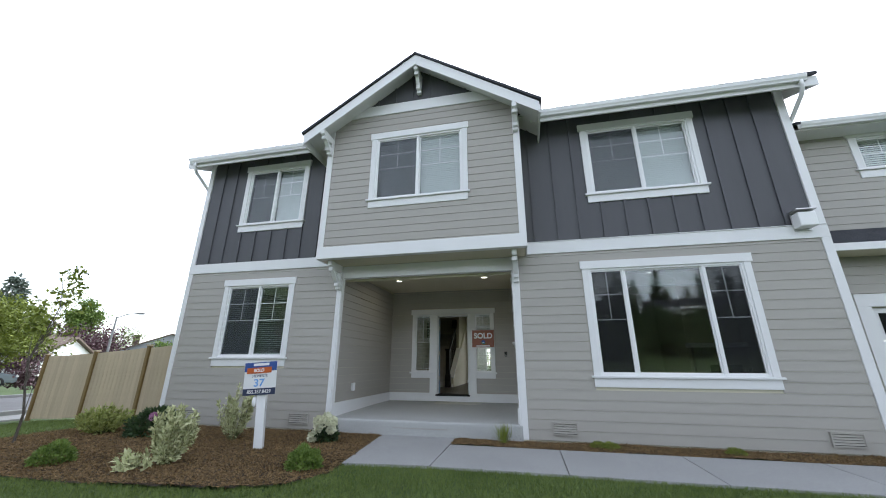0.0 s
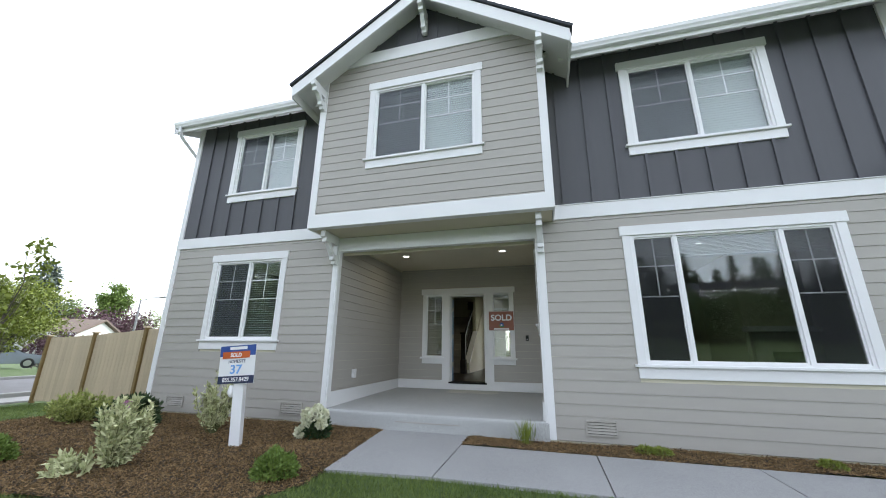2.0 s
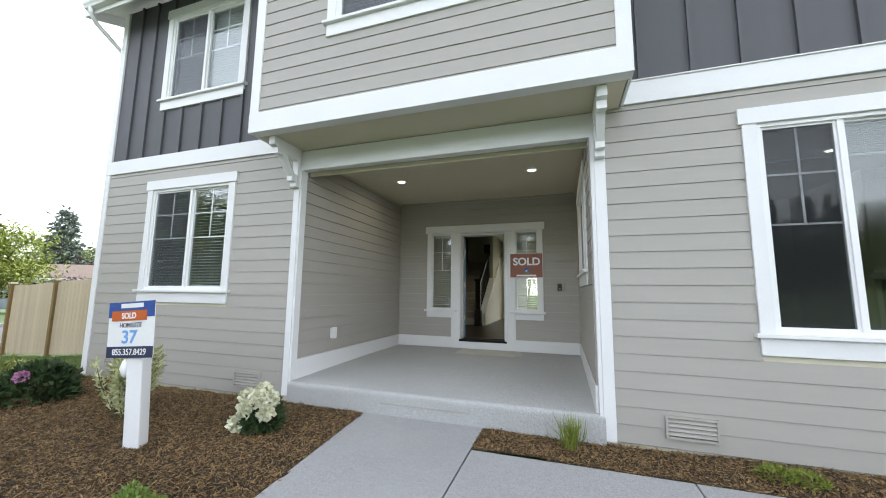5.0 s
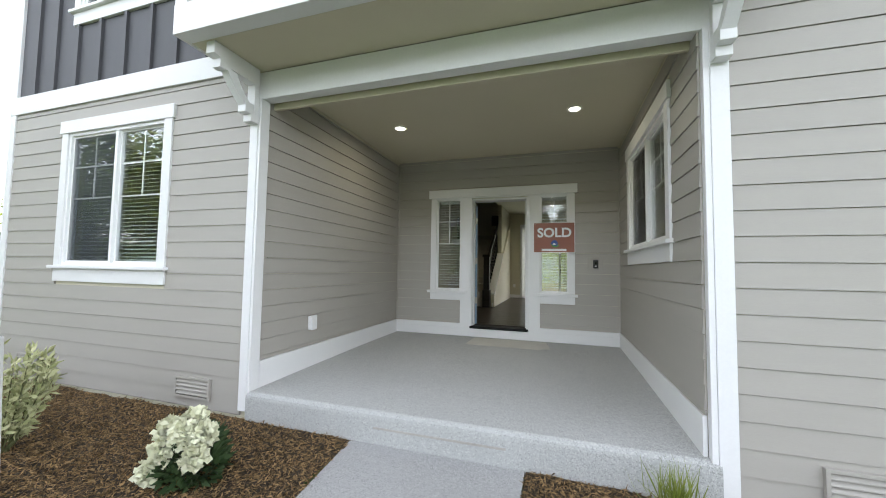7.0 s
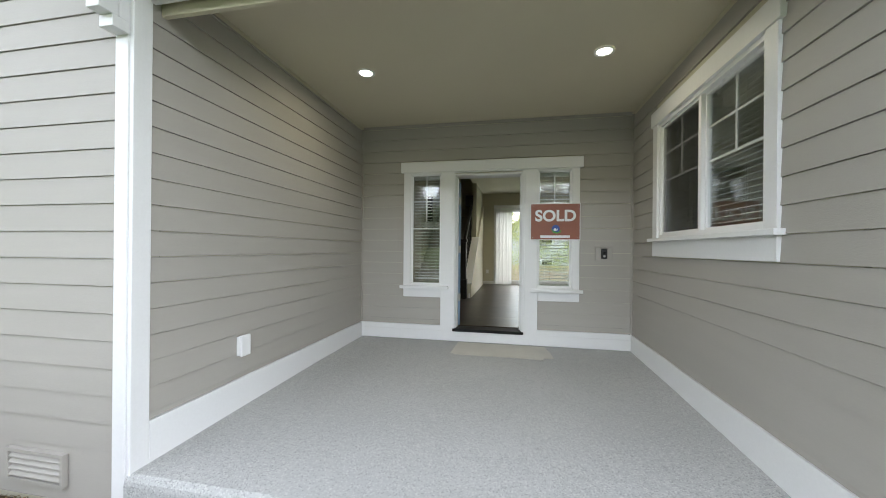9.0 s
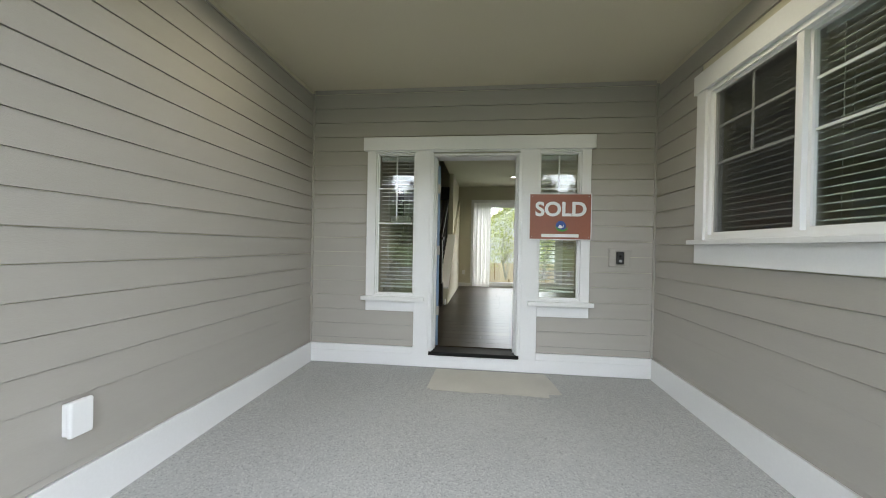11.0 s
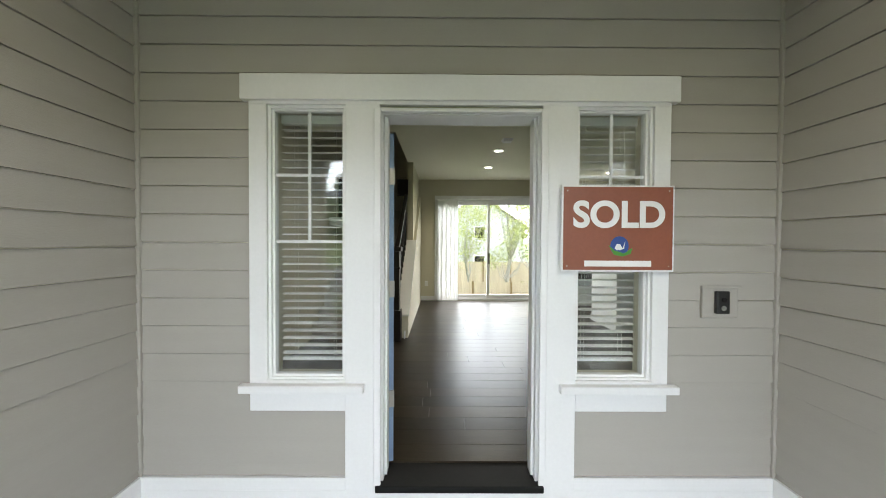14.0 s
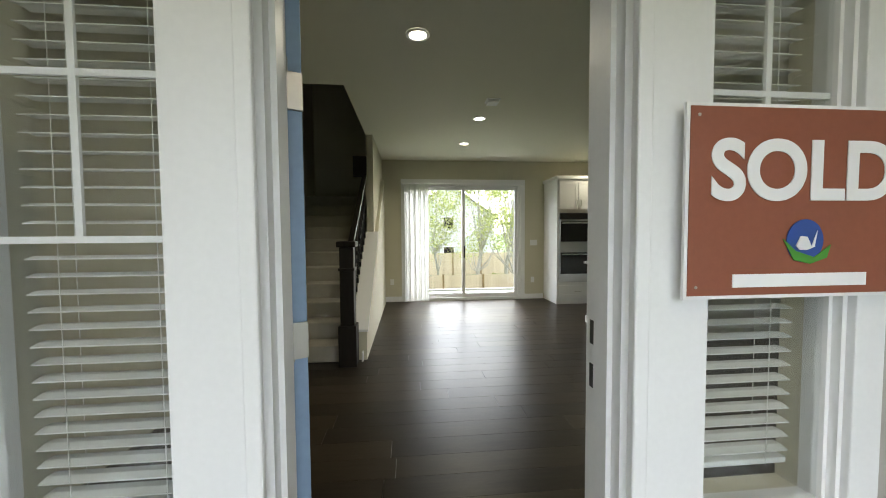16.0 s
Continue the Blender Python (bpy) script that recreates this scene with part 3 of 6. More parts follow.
bracket(pose(-3.40, FY - 0.041, 3.195), "white painted corbel bracket under the bay", 0.46, 0.48)
bracket(pose(0.335, FY - 0.041, 3.195), "white painted corbel bracket under the bay", 0.46, 0.48)
bracket(pose(-3.57, BAYY - 0.035, 6.02), "white painted corbel bracket under the gable eave", 0.36, 0.4)
bracket(pose(0.51, BAYY - 0.035, 6.02), "white painted corbel bracket under the gable eave", 0.36, 0.4)
bracket(pose(PEAKX, BAYY - 0.02, 7.37), "white painted corbel bracket at the gable peak", 0.42, 0.38)

# ---- windows ----
def at_window(h, y):
    return pose(h[0], y, h[2])


window(at_window(W1, FY), W1[1] - W1[0], W1[3] - W1[2], [(W1[1] - W1[0]) / 2 + 0.02], "white cased sliding window of the front room", screens=(0,))
window(at_window(W2, FY), W2[1] - W2[0], W2[3] - W2[2], [0.60, 1.90], "large white cased picture window with side lights", grids=(0, 2), screens=(0, 2), mesh=DIMSCREEN, inner=DIMGLASS)
window(at_window(U1, FY), U1[1] - U1[0], U1[3] - U1[2], [(U1[1] - U1[0]) / 2], "white cased upper sliding window", screens=(0,))
window(at_window(U2, BAYY), U2[1] - U2[0], U2[3] - U2[2], [(U2[1] - U2[0]) / 2], "white cased sliding window in the bay", screens=(0,))
window(at_window(U3, FY), U3[1] - U3[0], U3[3] - U3[2], [(U3[1] - U3[0]) / 2], "white cased upper sliding window", screens=(0,))
sidem = Matrix(((0, 1, 0, PX1), (-1, 0, 0, SW[1]), (0, 0, 1, SW[2]), (0, 0, 0, 1)))
window(sidem, SW[1] - SW[0], SW[3] - SW[2], [(SW[1] - SW[0]) / 2], "white cased sliding window in the porch side wall", screens=(0,), mesh=DIMSCREEN)

# ---- interior shell ----
IY = BY + 0.16
WOODFLOOR = material("dark_plank_floor", (0.011, 0.0088, 0.006), 0.32, spec=0.15, vary=0.35, scale=3, grain=30, bump=0.12, stretch=(1.2, 14, 1), random=0.9, depth=0.003, color2=(0.046, 0.034, 0.021))
CARPET = material("beige_carpet", (0.40, 0.37, 0.31), 0.98, vary=0.15, scale=6, grain=220, bump=0.9, depth=0.01)
ESPRESSO = material("espresso_wood", (0.012, 0.009, 0.007), 0.45, spec=0.25, vary=0.4, scale=4, grain=40, bump=0.1, stretch=(1, 1, 0.2))
CABINET = material("white_cabinet_paint", (0.74, 0.74, 0.72), 0.4, vary=0.02, scale=2, bump=0.03)
OVENGLASS = material("black_oven_glass", (0.012, 0.012, 0.014), 0.06, vary=0.1, bump=0.0)
DOORBLUE = material("blue_film_door_edge", (0.20, 0.29, 0.42), 0.45, vary=0.08, scale=4, bump=0.05)
LAMP = emitter("lamp_disc", (1.0, 0.93, 0.8), 2.5)
setting("floor_slab", box(bmesh.new(), HX0 + 0.16, HX1 - 0.16, IY, BACK, 0.1, FLOOR - 0.015), FOUND, "floor build-up under the boards", "floor")
setting("floor_front_left", box(bmesh.new(), HX0 + 0.16, PX0 - 0.16, FY + 0.16, IY, 0.1, FLOOR), WOODFLOOR, "dark plank floor of the front room", "floor")
setting("floor_front_right", box(bmesh.new(), PX1 + 0.16, HX1 - 0.16, FY + 0.16, IY, 0.1, FLOOR), WOODFLOOR, "dark plank floor of the front room", "floor")
setting("ceiling", box(box(bmesh.new(), -2.27, HX1 - 0.16, IY, BACK, CEIL, CEIL + 0.1), -3.45, -2.27, IY, 12.55, CEIL, CEIL + 0.1), INCEIL, "off-white painted ceiling", "ceiling")
setting("ceiling_front_right", box(bmesh.new(), PX1 + 0.16, HX1 - 0.16, FY + 0.16, IY, CEIL, CEIL + 0.1), INCEIL, "off-white painted ceiling", "ceiling")
setting("ceiling_front_left", box(bmesh.new(), HX0 + 0.16, PX0 - 0.16, FY + 0.16, IY, CEIL, CEIL + 0.1), INCEIL, "off-white painted ceiling", "ceiling")
setting("ceiling_upper", box(bmesh.new(), HX0 + 0.16, HX1 - 0.16, FY + 0.16, BACK, 6.05, 6.12), INCEIL, "upper storey ceiling", "ceiling")
setting("floor_upper", box(box(bmesh.new(), -2.27, HX1 - 0.16, FY + 0.16, BACK, 3.34, 3.4), HX0 + 0.16, -2.27, FY + 0.16, 12.5, 3.34, 3.4), CARPET, "upper storey floor", "floor")
setting("floor_bay", box(bmesh.new(), -3.45, 0.39, BAYY + 0.16, FY + 0.16, 3.3, 3.4), CARPET, "bay floor", "floor")
setting("wall_stair_left", box(bmesh.new(), -3.6, -3.45, IY, BACK, 0.1, 6.05), INWALL, "beige painted wall beside the stairs", "wall")
setting("wall_stair_right_upper", box(bmesh.new(), -2.27, -2.17, 14.3, BACK, FLOOR, CEIL), INWALL, "beige painted wall beside the stairs", "wall")
setting("wall_stair_well", box(bmesh.new(), -2.27, -2.17, 12.55, BACK, CEIL + 0.1, 6.05), INWALL, "beige painted stairwell wall", "wall")
setting("wall_front_room", box(bmesh.new(), HX0 + 0.16, -3.6, 11.0, 11.12, 0.1, CEIL), INWALL, "beige painted partition", "wall")
setting("wall_front_room_right", box(bmesh.new(), 1.6, HX1 - 0.16, 11.4, 11.52, FLOOR, CEIL), INWALL, "beige painted partition", "wall")
setting("wall_upper_partition", box(bmesh.new(), HX0 + 0.16, HX1 - 0.16, 10.4, 10.5, 3.4, 6.05), INWALL, "upper storey partition", "wall")

# recessed lamps
def downlight(x, y, z, watts, label, r=0.085, spread=150):
    d = thing("recessed_downlight", label, "ceiling light", pose(x, y, z), "recessed downlights")
    ring = bmesh.new()
    n = 24
    rings = [[ring.verts.new((rr * math.cos(2 * math.pi * k / n), rr * math.sin(2 * math.pi * k / n), zz)) for k in range(n)] for rr, zz in ((r, -0.001), (r, -0.008), (r * 0.78, -0.012), (r * 0.7, -0.004))]
    for a, b in zip(rings, rings[1:]):
        for k in range(n):
            ring.faces.new((a[k], a[(k + 1) % n], b[(k + 1) % n], b[k]))
    bmesh.ops.recalc_face_normals(ring, faces=ring.faces)
    part("trim_ring", ring, VINYL, d, smooth=True)
    disc = bmesh.new()
    bmesh.ops.create_circle(disc, cap_ends=True, segments=24, radius=r * 0.71, matrix=pose(0, 0, -0.006))
    bmesh.ops.reverse_faces(disc, faces=disc.faces)
    part("lens", disc, LAMP, d, "glowing lens")
    li = new("downlight_lamp", bpy.data.lights.new("downlight_lamp", "AREA"))
    li.data.shape, li.data.size, li.data.energy, li.data.color = "DISK", 0.12, watts, (1.0, 0.92, 0.68)
    li.data.spread = radians(spread)
    li.matrix_world = pose(x, y, z - 0.02)
    return d


for x in (-2.65, -0.455):
    downlight(x, 8.28, 3.2, 0.72, "lit round recessed downlight in the porch ceiling", spread=165)
for x, y in ((-1.578, 11.61), (-0.765, 13.45), (-0.765, 14.71), (1.78, 15.15)):
    downlight(x, y, CEIL, 0.95, "lit round recessed downlight in the room ceiling")
downlight(3.3, 8.6, CEIL, 0.4, "lit round recessed downlight in the front room ceiling")
sd = thing("smoke_detector", "white square smoke detector on the ceiling", "smoke detector", pose(-0.74, 12.84, CEIL))
boxpart("base", VINYL, sd, -0.075, 0.075, -0.075, 0.075, -0.012, 0, 0.004)
boxpart("cover", VINYL, sd, -0.06, 0.06, -0.06, 0.06, -0.04, -0.012, 0.008)

# baseboards
def base(x0, x1, y0, y1):
    trim("baseboard", "white painted baseboard", x0, x1, y0, y1, FLOOR, FLOOR + 0.1, VINYL, "baseboard", 0.003)


base(-2.168, PATIO[0] - 0.09, BACK - 0.016, BACK - 0.001)
base(PATIO[1] + 0.09, 1.08, BACK - 0.016, BACK - 0.001)
base(-2.169, -2.153, 12.75, BACK - 0.017)

# patio door with vertical blind
pd = thing("door_patio", "white framed sliding glass patio door", "patio door", pose(PATIO[0], BACK, FLOOR), kind="structure")
PW, PH = PATIO[1] - PATIO[0], PATIO[3] - PATIO[2]
boxpart("head_casing", VINYL, pd, -0.09, PW + 0.09, -0.02, -0.002, PH, PH + 0.08, 0.003)
for a in (-0.09, PW):
    boxpart("side_casing", VINYL, pd, a, a + 0.09, -0.02, -0.002, 0.0, PH, 0.003)
fr = bmesh.new()
for a, b, c, d in ((0, PW, 0, 0.05), (0, PW, PH - 0.05, PH), (0, 0.05, 0.05, PH - 0.05), (PW - 0.05, PW, 0.05, PH - 0.05)):
    box(fr, a, b, 0.0, 0.14, c, d)
part("door_frame", fr, VINYL, pd)
for a, b, y in ((0.05, PW / 2 + 0.03, 0.08), (PW / 2 - 0.03, PW - 0.05, 0.04)):
    lf = bmesh.new()
    for p, q, c, d in ((a, b, 0.05, 0.13), (a, b, PH - 0.12, PH - 0.05), (a, a + 0.06, 0.13, PH - 0.12), (b - 0.06, b, 0.13, PH - 0.12)):
        box(lf, p, q, y, y + 0.035, c, d)
    leaf = part("sliding_leaf", lf, VINYL, pd)
    boxpart("pane", GLASS, leaf, a + 0.05, b - 0.05, y + 0.015, y + 0.018, 0.12, PH - 0.11).visible_shadow = False
boxpart("pull_handle", BLACK, pd, PW / 2 + 0.0, PW / 2 + 0.03, 0.02, 0.04, 0.85, 1.1, 0.004)
vb = thing("vertical_blind", "white vertical blind drawn to one side of the patio door", "blind", pose(PATIO[0] - 0.03, BACK - 0.1, FLOOR))
boxpart("headrail", VINYL, vb, -0.03, PW + 0.08, -0.04, 0.02, PH - 0.02, PH + 0.04, 0.004)
vane = None
for k in range(13):
    if not vane:
        vm = bmesh.new()
        prism(vm, [(-0.044, 0.0), (0.0, 0.008), (0.044, 0.0), (0.044, 0.002), (0.0, 0.010), (-0.044, 0.002)], 0.02, PH - 0.03, "z")
        vane = part("vane", vm, SLAT, vb)
        o = vane
    else:
        o = new("vane", vane.data)
        o.parent = vb
    o.location, o.rotation_euler = (0.03 + k * 0.036, -0.01, 0), (0, 0, radians(62 + 9 * math.sin(k * 2.3)))

# stairs
st = thing("staircase", "carpeted staircase with dark newel, handrail and white skirt wall", "stairs", pose(-3.45, 12.8, FLOOR), kind="structure")
SWD, RISE, RUN = 1.05, 0.183, 0.262
for k in range(11):
    bm = box(bmesh.new(), 0.0, SWD + (0.08 if k == 0 else 0), k * RUN - (0.03 if k else 0.03), (k + 1) * RUN, 0.0 if k == 0 else k * RISE - 0.02, (k + 1) * RISE, 0.018)
    part("carpet_step", bm, CARPET, st)
sk = prism(bmesh.new(), [(0.02, 0.0), (3.1, 0.0), (3.1, RISE * 11 + 0.35), (0.02, RISE + 0.12)], SWD + 0.13, SWD + 0.28, "x")
part("skirt_wall", sk, INWALL, st)
cap = prism(bmesh.new(), [(0.02, RISE + 0.12), (1.5, RISE + 0.12 + 1.48 * 0.715), (1.5, RISE + 0.145 + 1.48 * 0.715), (0.02, RISE + 0.145)], SWD + 0.115, SWD + 0.295, "x")
part("skirt_cap", cap, VINYL, st)
nw = thing("newel_post", "dark stained square newel post", "newel post", pose(-2.29, 12.70, FLOOR))
boxpart("plinth", ESPRESSO, nw, -0.09, 0.09, -0.09, 0.09, 0.0, 0.42, 0.006)
boxpart("shaft", ESPRESSO, nw, -0.07, 0.07, -0.07, 0.07, 0.42, 1.22, 0.006)
boxpart("collar", ESPRESSO, nw, -0.08, 0.08, -0.08, 0.08, 0.98, 1.01, 0.005)
boxpart("cap", ESPRESSO, nw, -0.095, 0.095, -0.095, 0.095, 1.22, 1.28, 0.01)
hr = thing("handrail", "dark stained sloping stair handrail with iron balusters", "handrail", pose(-2.29, 12.75, FLOOR))
part("rail", prism(bmesh.new(), [(0.0, 1.08), (1.5, 1.08 + 1.5 * 0.7), (1.5, 1.15 + 1.5 * 0.7), (0.0, 1.15)], -0.03, 0.03, "x"), ESPRESSO, hr)
part("rail_return", prism(bmesh.new(), [(1.5, 1.13 + 1.05), (1.56, 1.13 + 1.05), (1.56, 1.42 + 1.05), (1.5, 1.42 + 1.05)], -0.16, 0.03, "x"), ESPRESSO, hr)
for k in range(11):
    y = 0.15 + k * 0.125
    z0 = RISE + 0.195 + (y - 0.07) * 0.715
    b = part("baluster", tube(bmesh.new(), [(0, y, z0), (0, y, 1.09 + y * 0.7)], 0.008, 6), BLACK, hr)
    part("knuckle", tube(bmesh.new(), [(0, y, z0 + 0.3), (0, y, z0 + 0.33), (0, y, z0 + 0.36)], [0.008, 0.017, 0.008], 8), BLACK, b)
    part("shoe", box(bmesh.new(), -0.014, 0.014, y - 0.014, y + 0.014, z0 - 0.04, z0 + 0.02), BLACK, b)
ls = thing("landing_rail", "dark newel on the white upper landing edge", "railing", pose(-3.2, 13.6, 2.02))
boxpart("landing_edge", VINYL, ls, -0.25, 0.12, -0.05, 0.35, 0.0, 0.13, 0.004)
boxpart("landing_newel", ESPRESSO, ls, -0.12, 0.0, 0.0, 0.12, 0.13, 0.75, 0.006)

# kitchen
oc = thing("oven_cabinet", "tall white cabinet housing a double wall oven", "cabinet", pose(1.09, BACK - 0.68, FLOOR))
CW, CH = 0.80, 2.34
boxpart("carcass", CABINET, oc, 0.0, CW, 0.0, 0.67, 0.1, CH, 0.004)
boxpart("toe_kick", CABINET, oc, 0.01, CW, 0.03, 0.66, 0.0, 0.1)
boxpart("cornice", CABINET, oc, -0.03, CW + 0.03, -0.035, 0.67, CH, CH + 0.06, 0.008)
for k, (a, b, c, d) in enumerate(((0.03, 0.395, 1.78, CH - 0.04), (0.405, CW - 0.03, 1.78, CH - 0.04), (0.03, CW - 0.03, 0.14, 0.36))):
    f = boxpart("cabinet_door" if k < 2 else "drawer", CABINET, oc, a, b, -0.02, -0.002, c, d, 0.003)
    fr = bmesh.new()
    for p, q, r, s in ((a, b, c, c + 0.05), (a, b, d - 0.05, d), (a, a + 0.05, c + 0.05, d - 0.05), (b - 0.05, b, c + 0.05, d - 0.05)):
        box(fr, p, q, -0.028, -0.021, r, s)
    part("panel_frame", fr, CABINET, f)
    if k < 2:
        x = b - 0.035 if k == 0 else a + 0.035
        part("handle", tube(bmesh.new(), [(x, -0.03, c + 0.06), (x, -0.05, c + 0.07), (x, -0.05, c + 0.17), (x, -0.03, c + 0.18)], 0.006, 6), NICKEL, f, "brushed nickel bar handle")
    else:
        part("handle", tube(bmesh.new(), [(0.33, -0.03, 0.25), (0.34, -0.05, 0.25), (0.46, -0.05, 0.25), (0.47, -0.03, 0.25)], 0.006, 6), NICKEL, f, "brushed nickel bar handle")
ov = thing("double_oven", "stainless steel and black glass double wall oven", "oven", pose(1.12, BACK - 0.70, FLOOR))
boxpart("casing", STEEL, ov, 0.0, 0.74, -0.005, 0.017, 0.42, 1.72, 0.003)
boxpart("control_panel", OVENGLASS, ov, 0.01, 0.73, -0.015, -0.006, 1.60, 1.71, 0.003)
for c, d in ((1.10, 1.57), (0.50, 0.99)):
    dr = boxpart("oven_door", STEEL, ov, 0.01, 0.73, -0.03, -0.006, c - 0.04, d, 0.004)
    boxpart("window", OVENGLASS, dr, 0.02, 0.72, -0.034, -0.03, c + 0.08, d - 0.01)
    part("bar_handle", tube(bmesh.new(), [(0.05, -0.035, d - 0.045), (0.06, -0.075, d - 0.045), (0.68, -0.075, d - 0.045), (0.69, -0.035, d - 0.045)], 0.011, 8), STEEL, dr, smooth=True)
isl = thing("kitchen_island", "white kitchen island with a pale stone top", "kitchen island", pose(1.0, 13.2, FLOOR))
boxpart("body", CABINET, isl, 0.0, 2.2, 0.0, 0.9, 0.0, 0.88, 0.004)
boxpart("base_trim", CABINET, isl, -0.015, 2.2, -0.015, 0.915, 0.0, 0.1, 0.004)
ct = thing("worktop", "pale speckled stone worktop on the island", "worktop", pose(0.97, 13.15, FLOOR + 0.88))
boxpart("slab", CONCRETE, ct, 0.0, 2.25, 0.0, 1.0, 0.0, 0.035, 0.005)
sh = thing("open_shelf_unit", "white open shelf unit beside the oven cabinet", "shelf", pose(1.95, BACK - 0.4, FLOOR))
for z in (0.9, 1.3, 1.7, 2.1):
    boxpart("shelf", CABINET, sh, 0.0, 0.8, 0.0, 0.39, z, z + 0.03)
boxpart("side_panel", CABINET, sh, 0.8, 0.83, 0.0, 0.39, 0.0, 2.3)
boxpart("counter", CABINET, sh, 0.0, 0.8, 0.0, 0.39, 0.0, 0.86)


def plate(m, label, name="power_outlet", sockets=2, w=0.072, h=0.115):
    p = thing(name, label, "outlet" if sockets else "switch", m)
    boxpart("cover", VINYL, p, -w / 2, w / 2, -0.007, 0.0, -h / 2, h / 2, 0.003)
    for k in range(max(sockets, 1)):
        z = 0.024 * (1 - 2 * k) if sockets else 0
        boxpart("socket" if sockets else "rocker", SLAT, p, -0.017, 0.017, -0.009, -0.007, z - 0.014, z + 0.014, 0.001)
    return p


plate(pose(-2.0, BACK - 0.001, 0.80), "white double power outlet on the beige wall")
plate(pose(0.86, BACK - 0.001, 0.80), "white double power outlet on the beige wall")
plate(pose(0.88, BACK - 0.001, 1.56), "white wide light switch plate on the beige wall", "light_switch", 0, 0.15)

# ---- entry door and side lights ----
door = thing("door_entry_frame", "white cased front entry with black threshold", "door frame", pose(0.02, 0, 0), kind="structure")
HEAD = 2.53
boxpart("head_casing", WHITE, door, -2.78, -0.37, BY - 0.055, BY - 0.001, HEAD, 2.67, 0.004)
boxpart("top_casing", WHITE, door, -2.74, -0.41, BY - 0.035, BY - 0.001, 2.512, HEAD)
for a, b, z in ((-2.74, -2.642, 0.97), (-2.21, -2.02, 0.36), (-1.12, -0.925, 0.36), (-0.501, -0.41, 0.97)):
    boxpart("side_casing", WHITE, door, a, b, BY - 0.036, BY - 0.001, z, 2.512, 0.003)
for a, b in ((-2.05, -2.01), (-1.13, -1.09)):
    boxpart("brick_mould", WHITE, door, a, b, BY - 0.05, BY - 0.036, 0.36, 2.488, 0.005)
boxpart("brick_mould", WHITE, door, -2.01, -1.13, BY - 0.05, BY - 0.01, 2.468, 2.488, 0.005)
for a, b in ((-2.04, -2.0), (-1.14, -1.1)):
    boxpart("jamb", WHITE, door, a, b, BY - 0.009, IY + 0.01, 0.37, 2.465)
for a, b in ((-2.0, -1.985), (-1.155, -1.14)):
    boxpart("stop", WHITE, door, a, b, BY + 0.03, BY + 0.1, 0.41, 2.465)
boxpart("head_jamb", WHITE, door, -2.04, -1.1, BY - 0.009, IY + 0.01, 2.465, 2.504)
boxpart("threshold", THRESHOLD, door, -2.04, -1.1, BY - 0.06, IY + 0.005, 0.361, 0.4, 0.006, "black metal threshold")
for a, b, c, d in ((-2.78, -2.10, -2.74, -2.191), (-1.02, -0.37, -0.924, -0.41)):
    boxpart("sill", WHITE, door, a, b, BY - 0.085, BY - 0.037, 0.925, 0.968, 0.004)
    boxpart("apron", WHITE, door, c, d, BY - 0.034, BY - 0.001, 0.81, SL[2] + 0.004, 0.003)
for z in (1.47, 1.34):
    boxpart("strike_plate", BLACK, door, -1.143, -1.139, BY + 0.105, BY + 0.145, z - 0.035, z + 0.035)
for h in (SL, SR):
    window(at_window(h, BY), h[1] - h[0], h[3] - h[2], [], "narrow white framed side light beside the entry door", head=0, sill=False, sides=(False, False), f=0.014, g=0.012, inner=GLASS)
leaf = thing("door_entry", "front door standing open inward with a blue protected edge", "door", pose(-1.965, IY - 0.005, 0.41, 0, 0, 115))
boxpart("slab", DOORBLUE, leaf, 0.0, 0.90, -0.022, 0.022, 0.0, 2.0, 0.003)
for z in (1.74, 1.06, 0.39):
    hg = boxpart("hinge", NICKEL, leaf, -0.012, -0.001, -0.022, 0.03, z - 0.05, z + 0.05, 0.001, "satin nickel hinge")
    part("pin", tube(bmesh.new(), [(-0.012, 0.032, z - 0.052), (-0.012, 0.032, z + 0.052)], 0.007, 8), NICKEL, hg, smooth=True)
for z in (2.19, 1.46, 0.80):
    hl = thing("hinge_leaf", "satin nickel hinge leaf screwed to the door jamb", "hinge", pose(-1.98, BY + 0.125, z), "door hinges")
    boxpart("plate", NICKEL, hl, 0.0, 0.003, -0.02, 0.04, -0.05, 0.05, 0.001)
    for dz in (-0.033, 0.0, 0.033):
        part("screw", tube(bmesh.new(), [(0.003, 0.01 + dz * 0.2, dz), (0.0045, 0.01 + dz * 0.2, dz)], 0.005, 8), STEEL, hl)

# sold sign on the side light
SIGNRED = material("sign_red_board", (0.25, 0.08, 0.045), 0.4, vary=0.08, scale=3, grain=60, bump=0.02)
SIGNWHITE = material("sign_white_ink", (0.78, 0.78, 0.78), 0.45, vary=0.02, bump=0)
INKBLUE = material("sign_blue_ink", (0.025, 0.07, 0.28), 0.45, vary=0.05, bump=0)
INKGREEN = material("sign_green_ink", (0.06, 0.25, 0.03), 0.45, vary=0.05, bump=0)
INKORANGE = material("sign_orange_ink", (0.50, 0.10, 0.015), 0.45, vary=0.05, bump=0)
INKPALE = material("sign_pale_blue_ink", (0.16, 0.36, 0.72), 0.45, vary=0.05, bump=0)
INKNAVY = material("sign_navy_ink", (0.02, 0.028, 0.075), 0.45, vary=0.05, bump=0)


